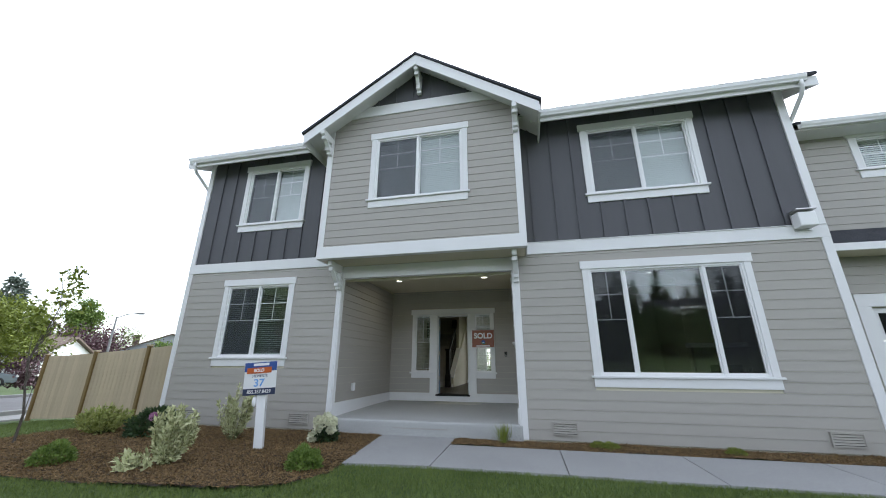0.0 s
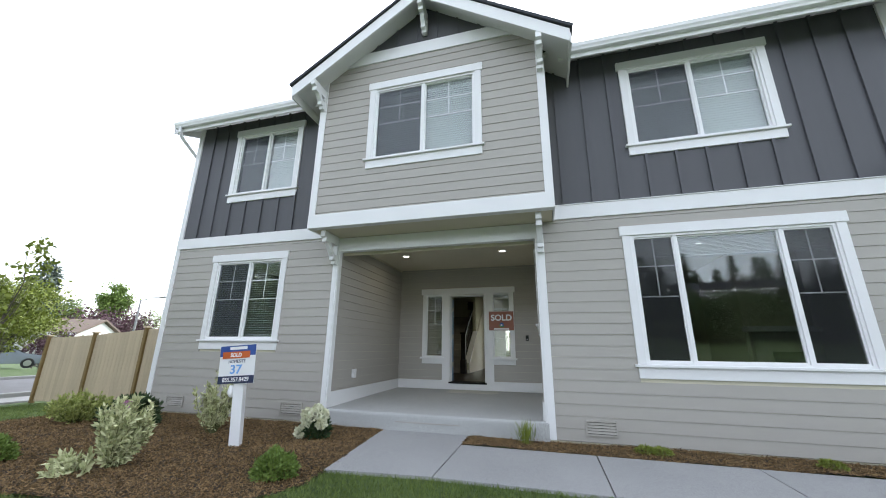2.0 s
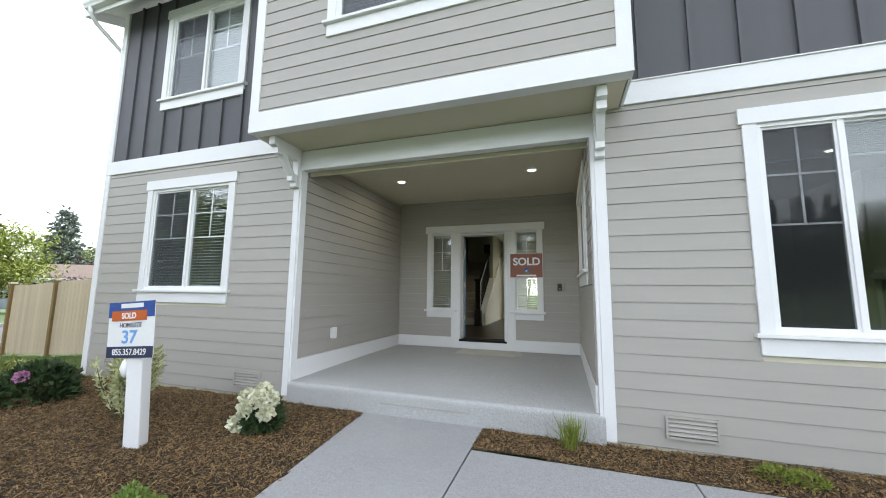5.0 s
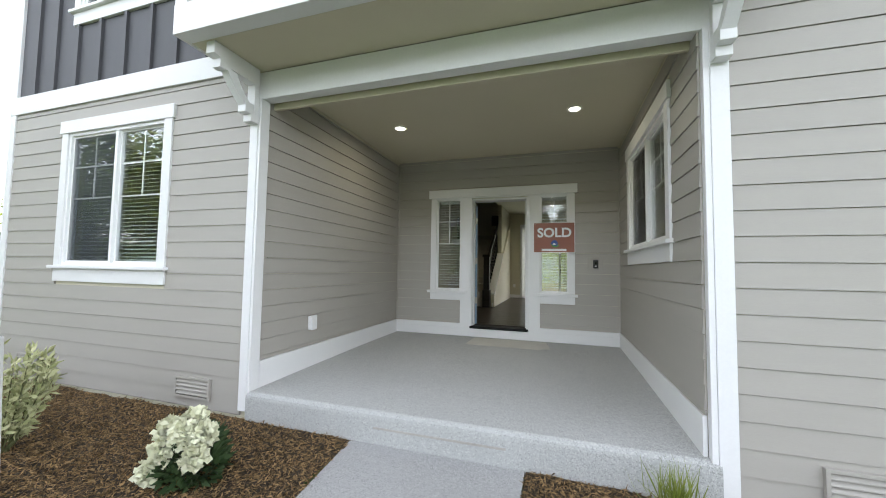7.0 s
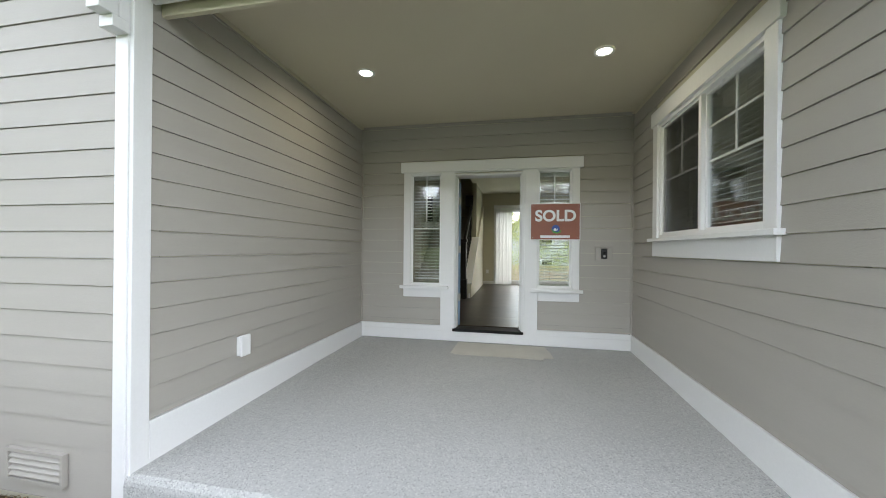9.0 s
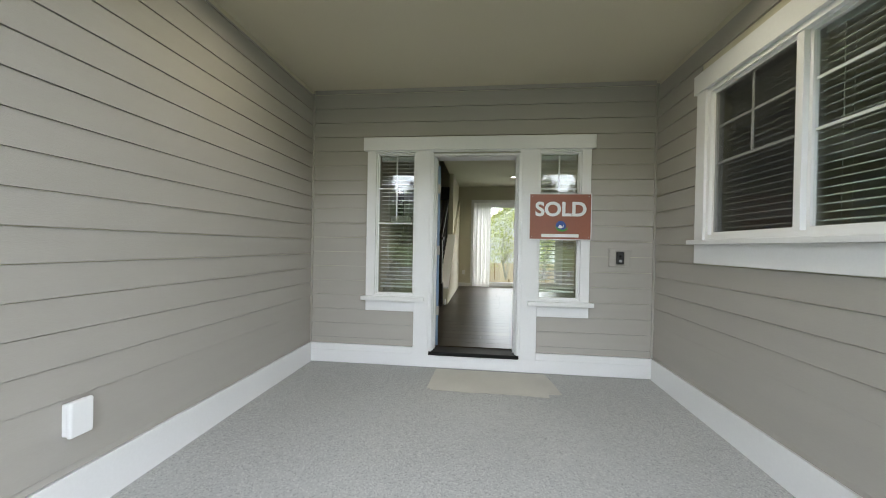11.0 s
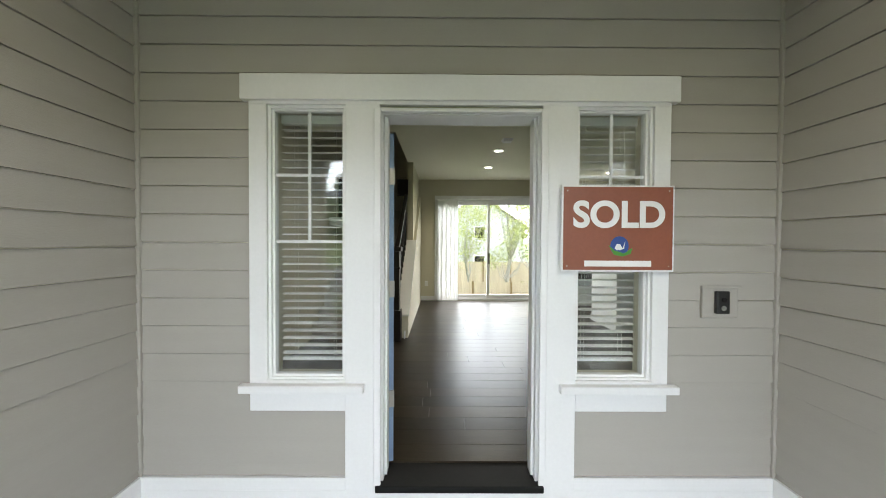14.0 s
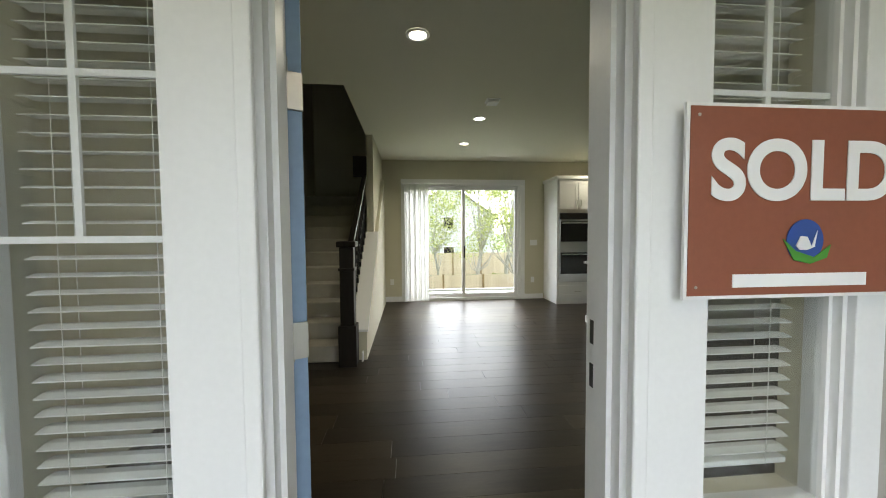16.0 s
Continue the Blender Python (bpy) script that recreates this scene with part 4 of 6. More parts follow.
def writing(text, mat, parent, x, y, z, height, width, name="lettering", bold=0.0):
    """Raised flat lettering centred at x, facing -y, fitted to a height and a width."""
    cu = bpy.data.curves.new(name, "FONT")
    cu.body, cu.align_x, cu.align_y, cu.extrude, cu.offset = text, "CENTER", "CENTER", 0.002, bold
    tmp = bpy.data.objects.new(name, cu)
    scene.collection.objects.link(tmp)
    bpy.context.view_layer.update()
    me = bpy.data.meshes.new_from_object(tmp.evaluated_get(bpy.context.evaluated_depsgraph_get()))
    bpy.data.objects.remove(tmp)
    bpy.data.curves.remove(cu)
    co = np.array([v.co for v in me.vertices])
    lo, hi = co.min(0), co.max(0)
    sx, sz = width / (hi[0] - lo[0]), height / (hi[1] - lo[1])
    mid = (lo + hi) / 2
    for v in me.vertices:
        v.co = (x + (v.co.x - mid[0]) * sx, y - (v.co.z - mid[2]) * 0.5, z + (v.co.y - mid[1]) * sz)
    me.materials.clear()
    me.materials.append(mat)
    ob = new(name, me)
    ob.parent = parent
    return ob


def blob(mat, parent, name, x, y, z, rx, rz, n=28, thick=0.002):
    return part(name, prism(bmesh.new(), [(x + rx * math.cos(2 * math.pi * k / n), z + rz * math.sin(2 * math.pi * k / n)) for k in range(n)], y - thick, y), mat, parent)


ss = thing("sold_sign", "red-brown and white sold sign fixed over the side light", "sign", pose(-1.003, BY - 0.062, 1.6))
boxpart("board", SIGNWHITE, ss, 0.0, 0.615, -0.008, 0.0, 0.0, 0.47)
boxpart("red_field", SIGNRED, ss, 0.009, 0.606, -0.0105, -0.0085, 0.009, 0.461)
writing("SOLD", SIGNWHITE, ss, 0.312, -0.0125, 0.312, 0.15, 0.50, bold=0.03)
blob(INKBLUE, ss, "round_emblem", 0.315, -0.0115, 0.14, 0.05, 0.053)
part("emblem_swoosh", prism(bmesh.new(), [(0.255, 0.145), (0.29, 0.115), (0.34, 0.10), (0.385, 0.13), (0.375, 0.098), (0.33, 0.083), (0.285, 0.093)], -0.0145, -0.0125), INKGREEN, ss)
part("emblem_mark", prism(bmesh.new(), [(0.288, 0.128), (0.30, 0.152), (0.318, 0.15), (0.33, 0.125), (0.345, 0.165), (0.338, 0.125), (0.318, 0.118), (0.298, 0.118)], -0.0165, -0.0145), SIGNWHITE, ss)
boxpart("brand_bar", SIGNWHITE, ss, 0.125, 0.49, -0.0125, -0.0105, 0.028, 0.06)
for x, z in ((0.03, 0.44), (0.585, 0.44), (0.03, 0.03), (0.585, 0.03)):
    part("staple", tube(bmesh.new(), [(x, -0.0105, z), (x, -0.0125, z)], 0.004, 6), NICKEL, ss)

# doorbell
db = thing("video_doorbell", "black video doorbell on a siding-coloured block", "doorbell", pose(-0.1, BY - 0.016, 1.43))
boxpart("mount_block", SIDING, db, -0.1, 0.1, -0.018, 0.0, -0.09, 0.09, 0.004)
boxpart("block_cap", SIDING, db, -0.11, 0.11, -0.03, -0.0185, 0.078, 0.092, 0.003)
boxpart("body", BLACK, db, -0.036, 0.036, -0.045, -0.018, -0.063, 0.063, 0.006)
part("camera_lens", tube(bmesh.new(), [(0, -0.045, 0.015), (0, -0.05, 0.015)], 0.013, 16), OVENGLASS, db)
part("button", tube(bmesh.new(), [(0, -0.045, -0.03), (0, -0.048, -0.03)], 0.014, 16), STEEL, db)
# porch power outlet in a weather box
wo = thing("weatherproof_outlet", "white weatherproof outlet box on the porch wall", "outlet", Matrix(((0, -1, 0, PX0 + 0.014), (1, 0, 0, 7.47), (0, 0, 1, 0.69), (0, 0, 0, 1))))
boxpart("box", VINYL, wo, -0.045, 0.045, -0.03, 0.0, -0.075, 0.075, 0.006)
boxpart("cover", VINYL, wo, -0.05, 0.05, -0.055, -0.031, -0.08, 0.085, 0.008)

# bare patch where a mat lay
bm = bmesh.new()
rnd = random.Random(5)
edge = [(-1.93, 9.755), (-0.82, 9.755), (-0.77, 9.5), (-0.745, 9.26), (-0.86, 9.25), (-0.87, 9.17), (-0.95, 9.18)] + [(-0.95 - 0.085 * k, 9.18 + 0.02 * rnd.random()) for k in range(1, 12)] + [(-1.95, 9.24)]
prism(bm, edge, 0.221, 0.2245, "z")
setting("mat_patch", bm, BARE, "pale bare patch on the porch concrete before the door", "floor patch")
# groove in the porch riser
setting("riser_ledge", box(bmesh.new(), -2.05, -1.0, 6.594, 6.6, 0.046, 0.062), FOUND, "grey expansion joint strip on the porch riser", "joint strip")

# ---- blinds ----
def blinds_for(h, y, parts, tilt, fine, label, gap=0.044, drop=1.0):
    w = (h[1] - h[0]) / parts
    for k in range(parts):
        blind(pose(h[0] + k * w + 0.01, y + 0.1, h[2] + 0.02), w - 0.02, h[3] - h[2] - 0.03, label, fine, tilt, gap, drop)


blinds_for(SL, BY, 1, 5, True, "white slatted blind with half open slats")
blinds_for(SR, BY, 1, 5, True, "white slatted blind with half open slats")
blinds_for(W1, FY, 2, 14, True, "white slatted blind with open slats")
blinds_for(U1, FY, 2, 72, False, "white slatted blind with closed slats")
blinds_for(U2, BAYY, 2, 72, False, "white slatted blind with closed slats")
blinds_for(U3, FY, 2, 72, False, "white slatted blind with closed slats")
for k in range(2):
    w = (SW[1] - SW[0]) / 2
    blind(Matrix(((0, 1, 0, PX1 + 0.1), (-1, 0, 0, SW[1] - k * w - 0.01), (0, 0, 1, SW[2] + 0.02), (0, 0, 0, 1))), w - 0.02, SW[3] - SW[2] - 0.03, "white slatted blind with half open slats", True, 12)

for a, b in ((0.02, 0.58), (0.62, 1.88), (1.92, 2.5)):
    blind(pose(W2[0] + a, FY + 0.1, W2[2] + 0.02), b - a, W2[3] - W2[2] - 0.03, "white slatted blind drawn up to the window head", False, 10, 0.02, 0.2)
# fireplace on the far wall of the front room
fp = thing("fireplace", "pale stone fireplace with a black firebox", "fireplace", pose(4.85, 9.598, FLOOR))
boxpart("chimney_breast", INWALL, fp, -0.66, 0.5, 0.001, 1.798, 0.0, CEIL - FLOOR - 0.004)
boxpart("surround", FOUND, fp, -0.6, 0.5, -0.12, 0.0, 0.0, 1.15, 0.006)
boxpart("mantel", CABINET, fp, -0.7, 0.5, -0.24, 0.0, 1.151, 1.25, 0.006)
boxpart("firebox", BLACK, fp, -0.32, 0.32, -0.13, -0.121, 0.08, 0.77)
boxpart("hearth", FOUND, fp, -0.6, 0.5, -0.45, -0.121, 0.0, 0.05, 0.006)

# ---- planting helpers ----
def foliage(name, quads, mat, parent=None, label="", kind="", category=""):
    """Many small bent leaves as one mesh; quads: n x 4 x 3 places."""
    n = len(quads)
    me = bpy.data.meshes.new(name)
    me.vertices.add(n * 4)
    me.vertices.foreach_set("co", np.ascontiguousarray(quads, dtype=np.float32).ravel())
    me.loops.add(n * 4)
    me.loops.foreach_set("vertex_index", np.arange(n * 4, dtype=np.int32))
    me.polygons.add(n)
    me.polygons.foreach_set("loop_start", np.arange(0, n * 4, 4, dtype=np.int32))
    me.update(calc_edges=True)
    me.materials.append(mat)
    ob = new(name, me)
    ob.parent = parent
    return tagged(ob, label, category, kind=kind)


def leaf_quads(rng, at, ways, length, width, curl=0.25):
    """Diamond leaves with their base at each place, pointing each way."""
    n = len(at)
    ways = ways / np.linalg.norm(ways, axis=1, keepdims=True)
    side = np.cross(ways, rng.normal(size=(n, 3)))
    side /= np.linalg.norm(side, axis=1, keepdims=True) + 1e-9
    up = np.cross(side, ways)
    ln, wd = length * rng.uniform(0.7, 1.25, (n, 1)), width * rng.uniform(0.75, 1.2, (n, 1))
    mid = at + ways * ln * 0.5
    return np.stack([at, mid + side * wd / 2 + up * ln * curl * 0.3, at + ways * ln - up * ln * curl * 0.2, mid - side * wd / 2 + up * ln * curl * 0.3], 1)


def leafmat(name, a, b, random=1.0):
    return material(name, a, 0.55, vary=0.25, scale=4, grain=20, bump=0, random=random, island=True, color2=b, spec=0.3)


VARIEG = leafmat("variegated_leaf", (0.32, 0.37, 0.12), (0.80, 0.79, 0.50), 1.4)
YOUNG = leafmat("yellow_green_leaf", (0.22, 0.28, 0.05), (0.50, 0.52, 0.18), 1.2)
DEEP = leafmat("dark_green_leaf", (0.022, 0.05, 0.018), (0.07, 0.11, 0.04))
BRIGHT = leafmat("bright_green_leaf", (0.07, 0.135, 0.02), (0.24, 0.33, 0.075))
MAPLE = leafmat("spring_green_leaf", (0.11, 0.15, 0.018), (0.28, 0.33, 0.055))
PURPLE = leafmat("purple_leaf", (0.075, 0.035, 0.045), (0.16, 0.09, 0.10))
NEEDLE = leafmat("conifer_needles", (0.03, 0.05, 0.028), (0.08, 0.11, 0.07))
GREYNEEDLE = leafmat("grey_conifer_needles", (0.07, 0.095, 0.07), (0.16, 0.2, 0.16))
WILLOW = leafmat("willow_leaf", (0.13, 0.19, 0.05), (0.28, 0.35, 0.13))
PETAL = leafmat("cream_petal", (0.68, 0.68, 0.42), (0.82, 0.82, 0.66), 0.5)
PINK = leafmat("pink_petal", (0.4, 0.15, 0.3), (0.6, 0.3, 0.5), 0.5)
BARK = material("tree_bark", (0.10, 0.085, 0.07), 0.95, vary=0.5, scale=6, grain=30, bump=0.8, stretch=(3, 3, 0.6), depth=0.02)
STEM = material("green_stem", (0.12, 0.13, 0.05), 0.8, vary=0.3, bump=0.2)
FENCE = material("cedar_boards", (0.46, 0.375, 0.26), 0.85, vary=0.2, scale=2, grain=25, bump=0.3, stretch=(6, 6, 0.7), random=0.6, depth=0.004)
FENCEPOST = material("stained_cedar_post", (0.19, 0.125, 0.045), 0.8, vary=0.25, scale=3, grain=25, bump=0.3, stretch=(6, 6, 0.7))


def shrub(x, y, h, r, mat, label, stems=12, per=60, size=(0.065, 0.026), lean=(0, 0), seed=1, open_top=1.0, category="shrub"):
    """Upright stems that spread from the root, leaves all along them."""
    rng = np.random.default_rng(seed)
    s = thing("shrub", label, category, pose(x, y, ground_z(x, y)))
    wood = bmesh.new()
    at, ways = [], []
    for k in range(stems):
        a, q = rng.uniform(0, 2 * math.pi), r * math.sqrt(rng.uniform(0.02, 1))
        hh = h * rng.uniform(0.55, 1.0) * (1 - 0.35 * (q / r) * open_top)
        tip = np.array([q * math.cos(a) + lean[0] * hh, q * math.sin(a) + lean[1] * hh, hh])
        root = np.array([0.12 * q * math.cos(a), 0.12 * q * math.sin(a), -0.02])
        bend = (root + tip) / 2 + np.array([0.25 * q * math.cos(a), 0.25 * q * math.sin(a), 0])
        pts = [(1 - t) ** 2 * root + 2 * t * (1 - t) * bend + t * t * tip for t in np.linspace(0, 1, 6)]
        tube(wood, [tuple(p) for p in pts], [0.007, 0.006, 0.005, 0.004, 0.003, 0.002], 5)
        for t in rng.uniform(0.12, 1.0, per) ** 0.8:
            p = (1 - t) ** 2 * root + 2 * t * (1 - t) * bend + t * t * tip
            along = 2 * (1 - t) * (bend - root) + 2 * t * (tip - bend)
            w = rng.normal(size=3) * 0.75 + 1.1 * along / (np.linalg.norm(along) + 1e-6)
            at.append(p + rng.normal(size=3) * 0.012)
            ways.append(w)
    part("stem", wood, STEM, s)
    foliage("leaves", leaf_quads(rng, np.array(at), np.array(ways), *size), mat, s)
    return s


def mound(x, y, rx, rz, mat, label, n=2600, size=(0.035, 0.02), seed=1, category="shrub"):
    """A rounded dense bush."""
    rng = np.random.default_rng(seed)
    s = thing("shrub", label, category, pose(x, y, ground_z(x, y)))
    d = rng.normal(size=(n, 3))
    d /= np.linalg.norm(d, axis=1, keepdims=True)
    d[:, 2] = np.abs(d[:, 2])
    lump = 1 + 0.13 * np.array([noise.noise((v[0] * 2.6 + seed, v[1] * 2.6, v[2] * 2.6)) for v in d])[:, None] * 2
    rad = rng.uniform(0.55, 1.0, (n, 1)) ** 0.5 * lump
    at = d * rad * np.array([rx, rx, rz]) + np.array([0, 0, 0.03])
    ways = d + rng.normal(size=(n, 3)) * 0.6 + np.array([0, 0, 0.3])
    foliage("leaves", leaf_quads(rng, at, ways, *size), mat, s)
    wood = bmesh.new()
    for k in range(7):
        a = k * 0.9
        tube(wood, [(0, 0, -0.02), (0.3 * rx * math.cos(a), 0.3 * rx * math.sin(a), 0.4 * rz), (0.65 * rx * math.cos(a), 0.65 * rx * math.sin(a), 0.75 * rz)], [0.008, 0.006, 0.003], 5)
    part("stem", wood, STEM, s)
    return s


def tree(x, y, h, r, mat, label, n=3500, leaf=(0.3, 0.16), clear=0.3, clumps=40, seed=1, trunk=0.16, flat=1.0, z=None, name="tree", bark=BARK):
    """A tapered trunk with limbs to clumps of leaves; the crown is uneven and has gaps."""
    rng = np.random.default_rng(seed)
    t = thing(name, label, "tree", pose(x, y, ground_z(x, y) if z is None else z))
    wood = bmesh.new()
    top = h * 0.86
    spine = [(0.02 * h * math.sin(k * 1.7 + seed), 0.02 * h * math.cos(k * 1.3 + seed) - 0.02 * h, top * k / 6) for k in range(7)]
    tube(wood, [(0, 0, -0.1)] + spine[1:], [trunk * (1 - 0.13 * k) for k in range(7)], 8)
    c = rng.normal(size=(clumps, 3))
    c /= np.linalg.norm(c, axis=1, keepdims=True)
    c *= rng.uniform(0.25, 1.0, (clumps, 1)) ** 0.6
    mid, half = h * (1 + clear) / 2, h * (1 - clear) / 2
    c = c * np.array([r, r, half * 0.92]) + np.array([0, 0, mid])
    for p in c[: max(10, clumps // 2)]:
        k = min(5, max(1, int(6 * (p[2] / h) * 0.62)))
        s0 = np.array(spine[k])
        m1 = (s0 + p) / 2 + np.array([0, 0, -0.05 * h])
        tube(wood, [tuple(s0), tuple(m1), tuple(p)], [trunk * 0.34, trunk * 0.2, trunk * 0.06], 5)
    part("trunk", wood, bark, t)
    which = rng.integers(0, clumps, n)
    spread = rng.uniform(0.6, 1.2, clumps)[which][:, None] * r * 0.24
    at = c[which] + rng.normal(size=(n, 3)) * spread * np.array([1, 1, 0.7 * flat])
    at[:, 2] = np.maximum(at[:, 2], h * clear * 0.7)
    ways = rng.normal(size=(n, 3)) + np.array([0, 0, -0.15])
    foliage("crown", leaf_quads(rng, at, ways, *leaf), mat, t)
    return t


def conifer(x, y, h, r, label, seed=1, n=3800, z=None, mat=None):
    rng = np.random.default_rng(seed)
    t = thing("conifer_tree", label, "tree", pose(x, y, ground_z(x, y) if z is None else z))
    wood = bmesh.new()
    tube(wood, [(0, 0, -0.1), (0, 0, h * 0.5), (0, 0, h * 0.97)], [h * 0.018, h * 0.011, h * 0.002], 7)
    at, ways = [], []
    tiers = 20
    for k in range(tiers):
        f = k / (tiers - 1)
        zz = h * (0.14 + 0.84 * f)
        rr = r * (1 - f) ** 0.8 * rng.uniform(0.75, 1.15) + 0.05 * r
        arms = 9 - int(4 * f)
        for a in rng.uniform(0, 2 * math.pi, arms):
            reach = rr * rng.uniform(0.6, 1.1)
            d = np.array([math.cos(a), math.sin(a), 0])
            tip = d * reach + np.array([0, 0, zz - 0.28 * reach])
            tube(wood, [(0, 0, zz), tuple(tip)], [h * 0.004, h * 0.001], 4)
            m = max(4, int(n / (tiers * 7) * (1.3 - f)))
            q = rng.uniform(0.12, 1.0, m)[:, None]
            at.append(np.array([0, 0, zz]) + (tip - np.array([0, 0, zz])) * q + rng.normal(size=(m, 3)) * 0.07 * r * np.array([1, 1, 0.6]))
            ways.append(d * 0.8 + rng.normal(size=(m, 3)) * 0.55 + np.array([0, 0, -0.25]))
    part("trunk", wood, BARK, t)
    foliage("crown", leaf_quads(rng, np.concatenate(at), np.concatenate(ways), 0.16 * r, 0.06 * r), mat or NEEDLE, t)
    return t


# ---- path, beds, lawn ----
PATHZ = -0.07
pav = thing("pavement_front", "grey concrete front path with tooled joints", "path", kind="structure")
part("slab", prism(bmesh.new(), [(-2.25, 6.595), (-0.868, 6.595), (-0.868, 4.74), (-2.02, 4.62)], PATHZ - 0.12, PATHZ, "z"), CONCRETE, pav)
x = -0.855
for x1 in (0.835, 2.5, 4.17, 5.85, 7.5, 9.2):
    boxpart("slab", CONCRETE, pav, x, x1, 4.74, 6.06, PATHZ - 0.12, PATHZ, 0.006)
    x = x1 + 0.012
setting("path_joint_bed", box(bmesh.new(), -1.9, 9.15, 4.78, 6.05, PATHZ - 0.14, PATHZ - 0.03), FOUND, "dark joints between the path slabs", "path")

BED = [(-2.25, 6.6), (-2.13, 5.6), (-2.02, 4.64), (-1.98, 4.2), (-2.2, 3.66), (-2.75, 3.42), (-3.4, 3.3), (-4.6, 3.2), (-5.8, 3.18), (-7.0, 3.3), (-8.1, 3.75), (-8.6, 4.6), (-8.7, 5.6), (-8.5, 6.4), (-8.0, 6.9), (-7.45, 7.0), (-7.4, 6.62)]
STRIP = [(-0.86, 6.59), (-0.86, 6.07), (5.5, 6.07), (5.5, 6.65), (0.3, 6.65), (0.3, 6.59)]


def inside(px, py, poly):
    px, py = np.asarray(px), np.asarray(py)
    hit = np.zeros(px.shape, bool)
    for (x0, y0), (x1, y1) in zip(poly, poly[1:] + poly[:1]):
        hit ^= ((y0 > py) != (y1 > py)) & (px < (x1 - x0) * (py - y0) / (y1 - y0 + 1e-12) + x0)
    return hit


def soil_z(x, y):
    return ground_z(x, y) + 0.012 + 0.02 * noise.noise((x * 1.3, y * 1.3, 0.0)) + 0.012 * noise.noise((x * 5.0, y * 5.0, 4.0))


def bed(name, poly, label, step):
    bm = bmesh.new()
    xs, ys = [p[0] for p in poly], [p[1] for p in poly]
    pts = {}
    nx, ny = int((max(xs) - min(xs)) / step) + 1, int((max(ys) - min(ys)) / step) + 1
    for i in range(nx):
        for j in range(ny):
            cx, cy = min(xs) + (i + 0.5) * step, min(ys) + (j + 0.5) * step
            if not inside(np.array([cx]), np.array([cy]), poly)[0]:
                continue
            q = []
            for a, b in ((i, j), (i + 1, j), (i + 1, j + 1), (i, j + 1)):
                if (a, b) not in pts:
                    px, py = min(xs) + a * step, min(ys) + b * step
                    pts[a, b] = bm.verts.new((px, py, soil_z(px, py)))
                q.append(pts[a, b])
            bm.faces.new(q)
    ob = setting(name, bm, SOIL, label, "planting bed")
    ob.data.polygons.foreach_set("use_smooth", [True] * len(ob.data.polygons))


bed("planting_bed", BED, "planting bed of dark brown bark mulch", 0.08)
bed("planting_strip", STRIP, "narrow bark mulch strip along the wall", 0.04)


def chips(name, poly, n, label, seed, size=0.035):
    rng = np.random.default_rng(seed)
    xs, ys = [p[0] for p in poly], [p[1] for p in poly]
    px, py = rng.uniform(min(xs), max(xs), n * 2), rng.uniform(min(ys), max(ys), n * 2)
    ok = inside(px, py, poly)
    px, py = px[ok][:n], py[ok][:n]
    at = np.stack([px, py, np.array([soil_z(a, b) for a, b in zip(px, py)]) + 0.004], 1)
    ways = np.stack([rng.normal(size=len(px)), rng.normal(size=len(px)), rng.normal(size=len(px)) * 0.35 + 0.12], 1)
    q = leaf_quads(rng, at, ways * rng.uniform(0.5, 1.5, (len(px), 1)), size * rng.uniform(0.5, 1.5, (len(px), 1)), size * 0.26, 0.15)
    q[:, 1, :2] += 0.25 * (q[:, 0, :2] - q[:, 1, :2])
    foliage(name, q, CHIPS, None, label, "stuff", "mulch")


chips("bark_mulch", BED, 130000, "loose shredded bark chips covering the bed", 3, 0.034)
chips("bark_mulch_strip", STRIP, 24000, "loose shredded bark chips along the wall", 4, 0.034)


def turf(name, x0, x1, y0, y1, n, holes, label, seed, h=0.05):
    rng = np.random.default_rng(seed)
    px, py = rng.uniform(x0, x1, n), rng.uniform(y0, y1, n)
    ok = np.ones(n, bool)
    for poly in holes:
        ok &= ~inside(px, py, poly)
    px, py = px[ok], py[ok]
    m = len(px)
    at = np.stack([px, py, np.array([ground_z(a, b) for a, b in zip(px, py)]) - 0.022], 1)
    ways = np.stack([rng.normal(size=m) * 0.45, rng.normal(size=m) * 0.45, np.ones(m)], 1)
    foliage(name, leaf_quads(rng, at, ways, h, 0.006, 0.3), BLADES, None, label, "stuff", "grass")


PATHPOLY = [(-2.25, 6.6), (-2.02, 4.60), (-0.86, 4.72), (9.2, 4.72), (9.2, 6.1), (-0.86, 6.1), (-0.86, 6.6)]
turf("grass", -6.5, 7.0, 2.3, 4.8, 150000, [BED, PATHPOLY], "short mown green grass", 7)
turf("grass_side", -13.5, -7.3, 3.0, 8.3, 36000, [BED], "short mown green grass", 8, 0.06)

# plants in the bed
mound(-5.66, 3.72, 0.22, 0.22, BRIGHT, "low rounded green bush in the mulch bed", seed=2)
mound(-2.36, 4.27, 0.2, 0.21, BRIGHT, "round bright green bush in the mulch bed", 3200, seed=3)
shrub(-7.35, 5.5, 0.62, 0.42, YOUNG, "yellow-green bush in the mulch bed", 36, 80, seed=4)
shrub(-4.2, 3.98, 0.9, 0.25, VARIEG, "leaning cream and green variegated bush", 34, 100, (0.07, 0.026), (0.16, 0.05), 5)
shrub(-4.3, 3.74, 0.22, 0.24, VARIEG, "low cream and green variegated sprig", 9, 34, (0.085, 0.03), (-0.6, -0.3), 6)
shrub(-4.55, 5.55, 1.02, 0.30, VARIEG, "upright cream and green variegated bush by the wall", 22, 85, (0.07, 0.025), (0, 0), 7)
mound(-6.3, 5.6, 0.38, 0.4, DEEP, "dark green rhododendron with one pink bloom", 1500, (0.10, 0.04), 8)
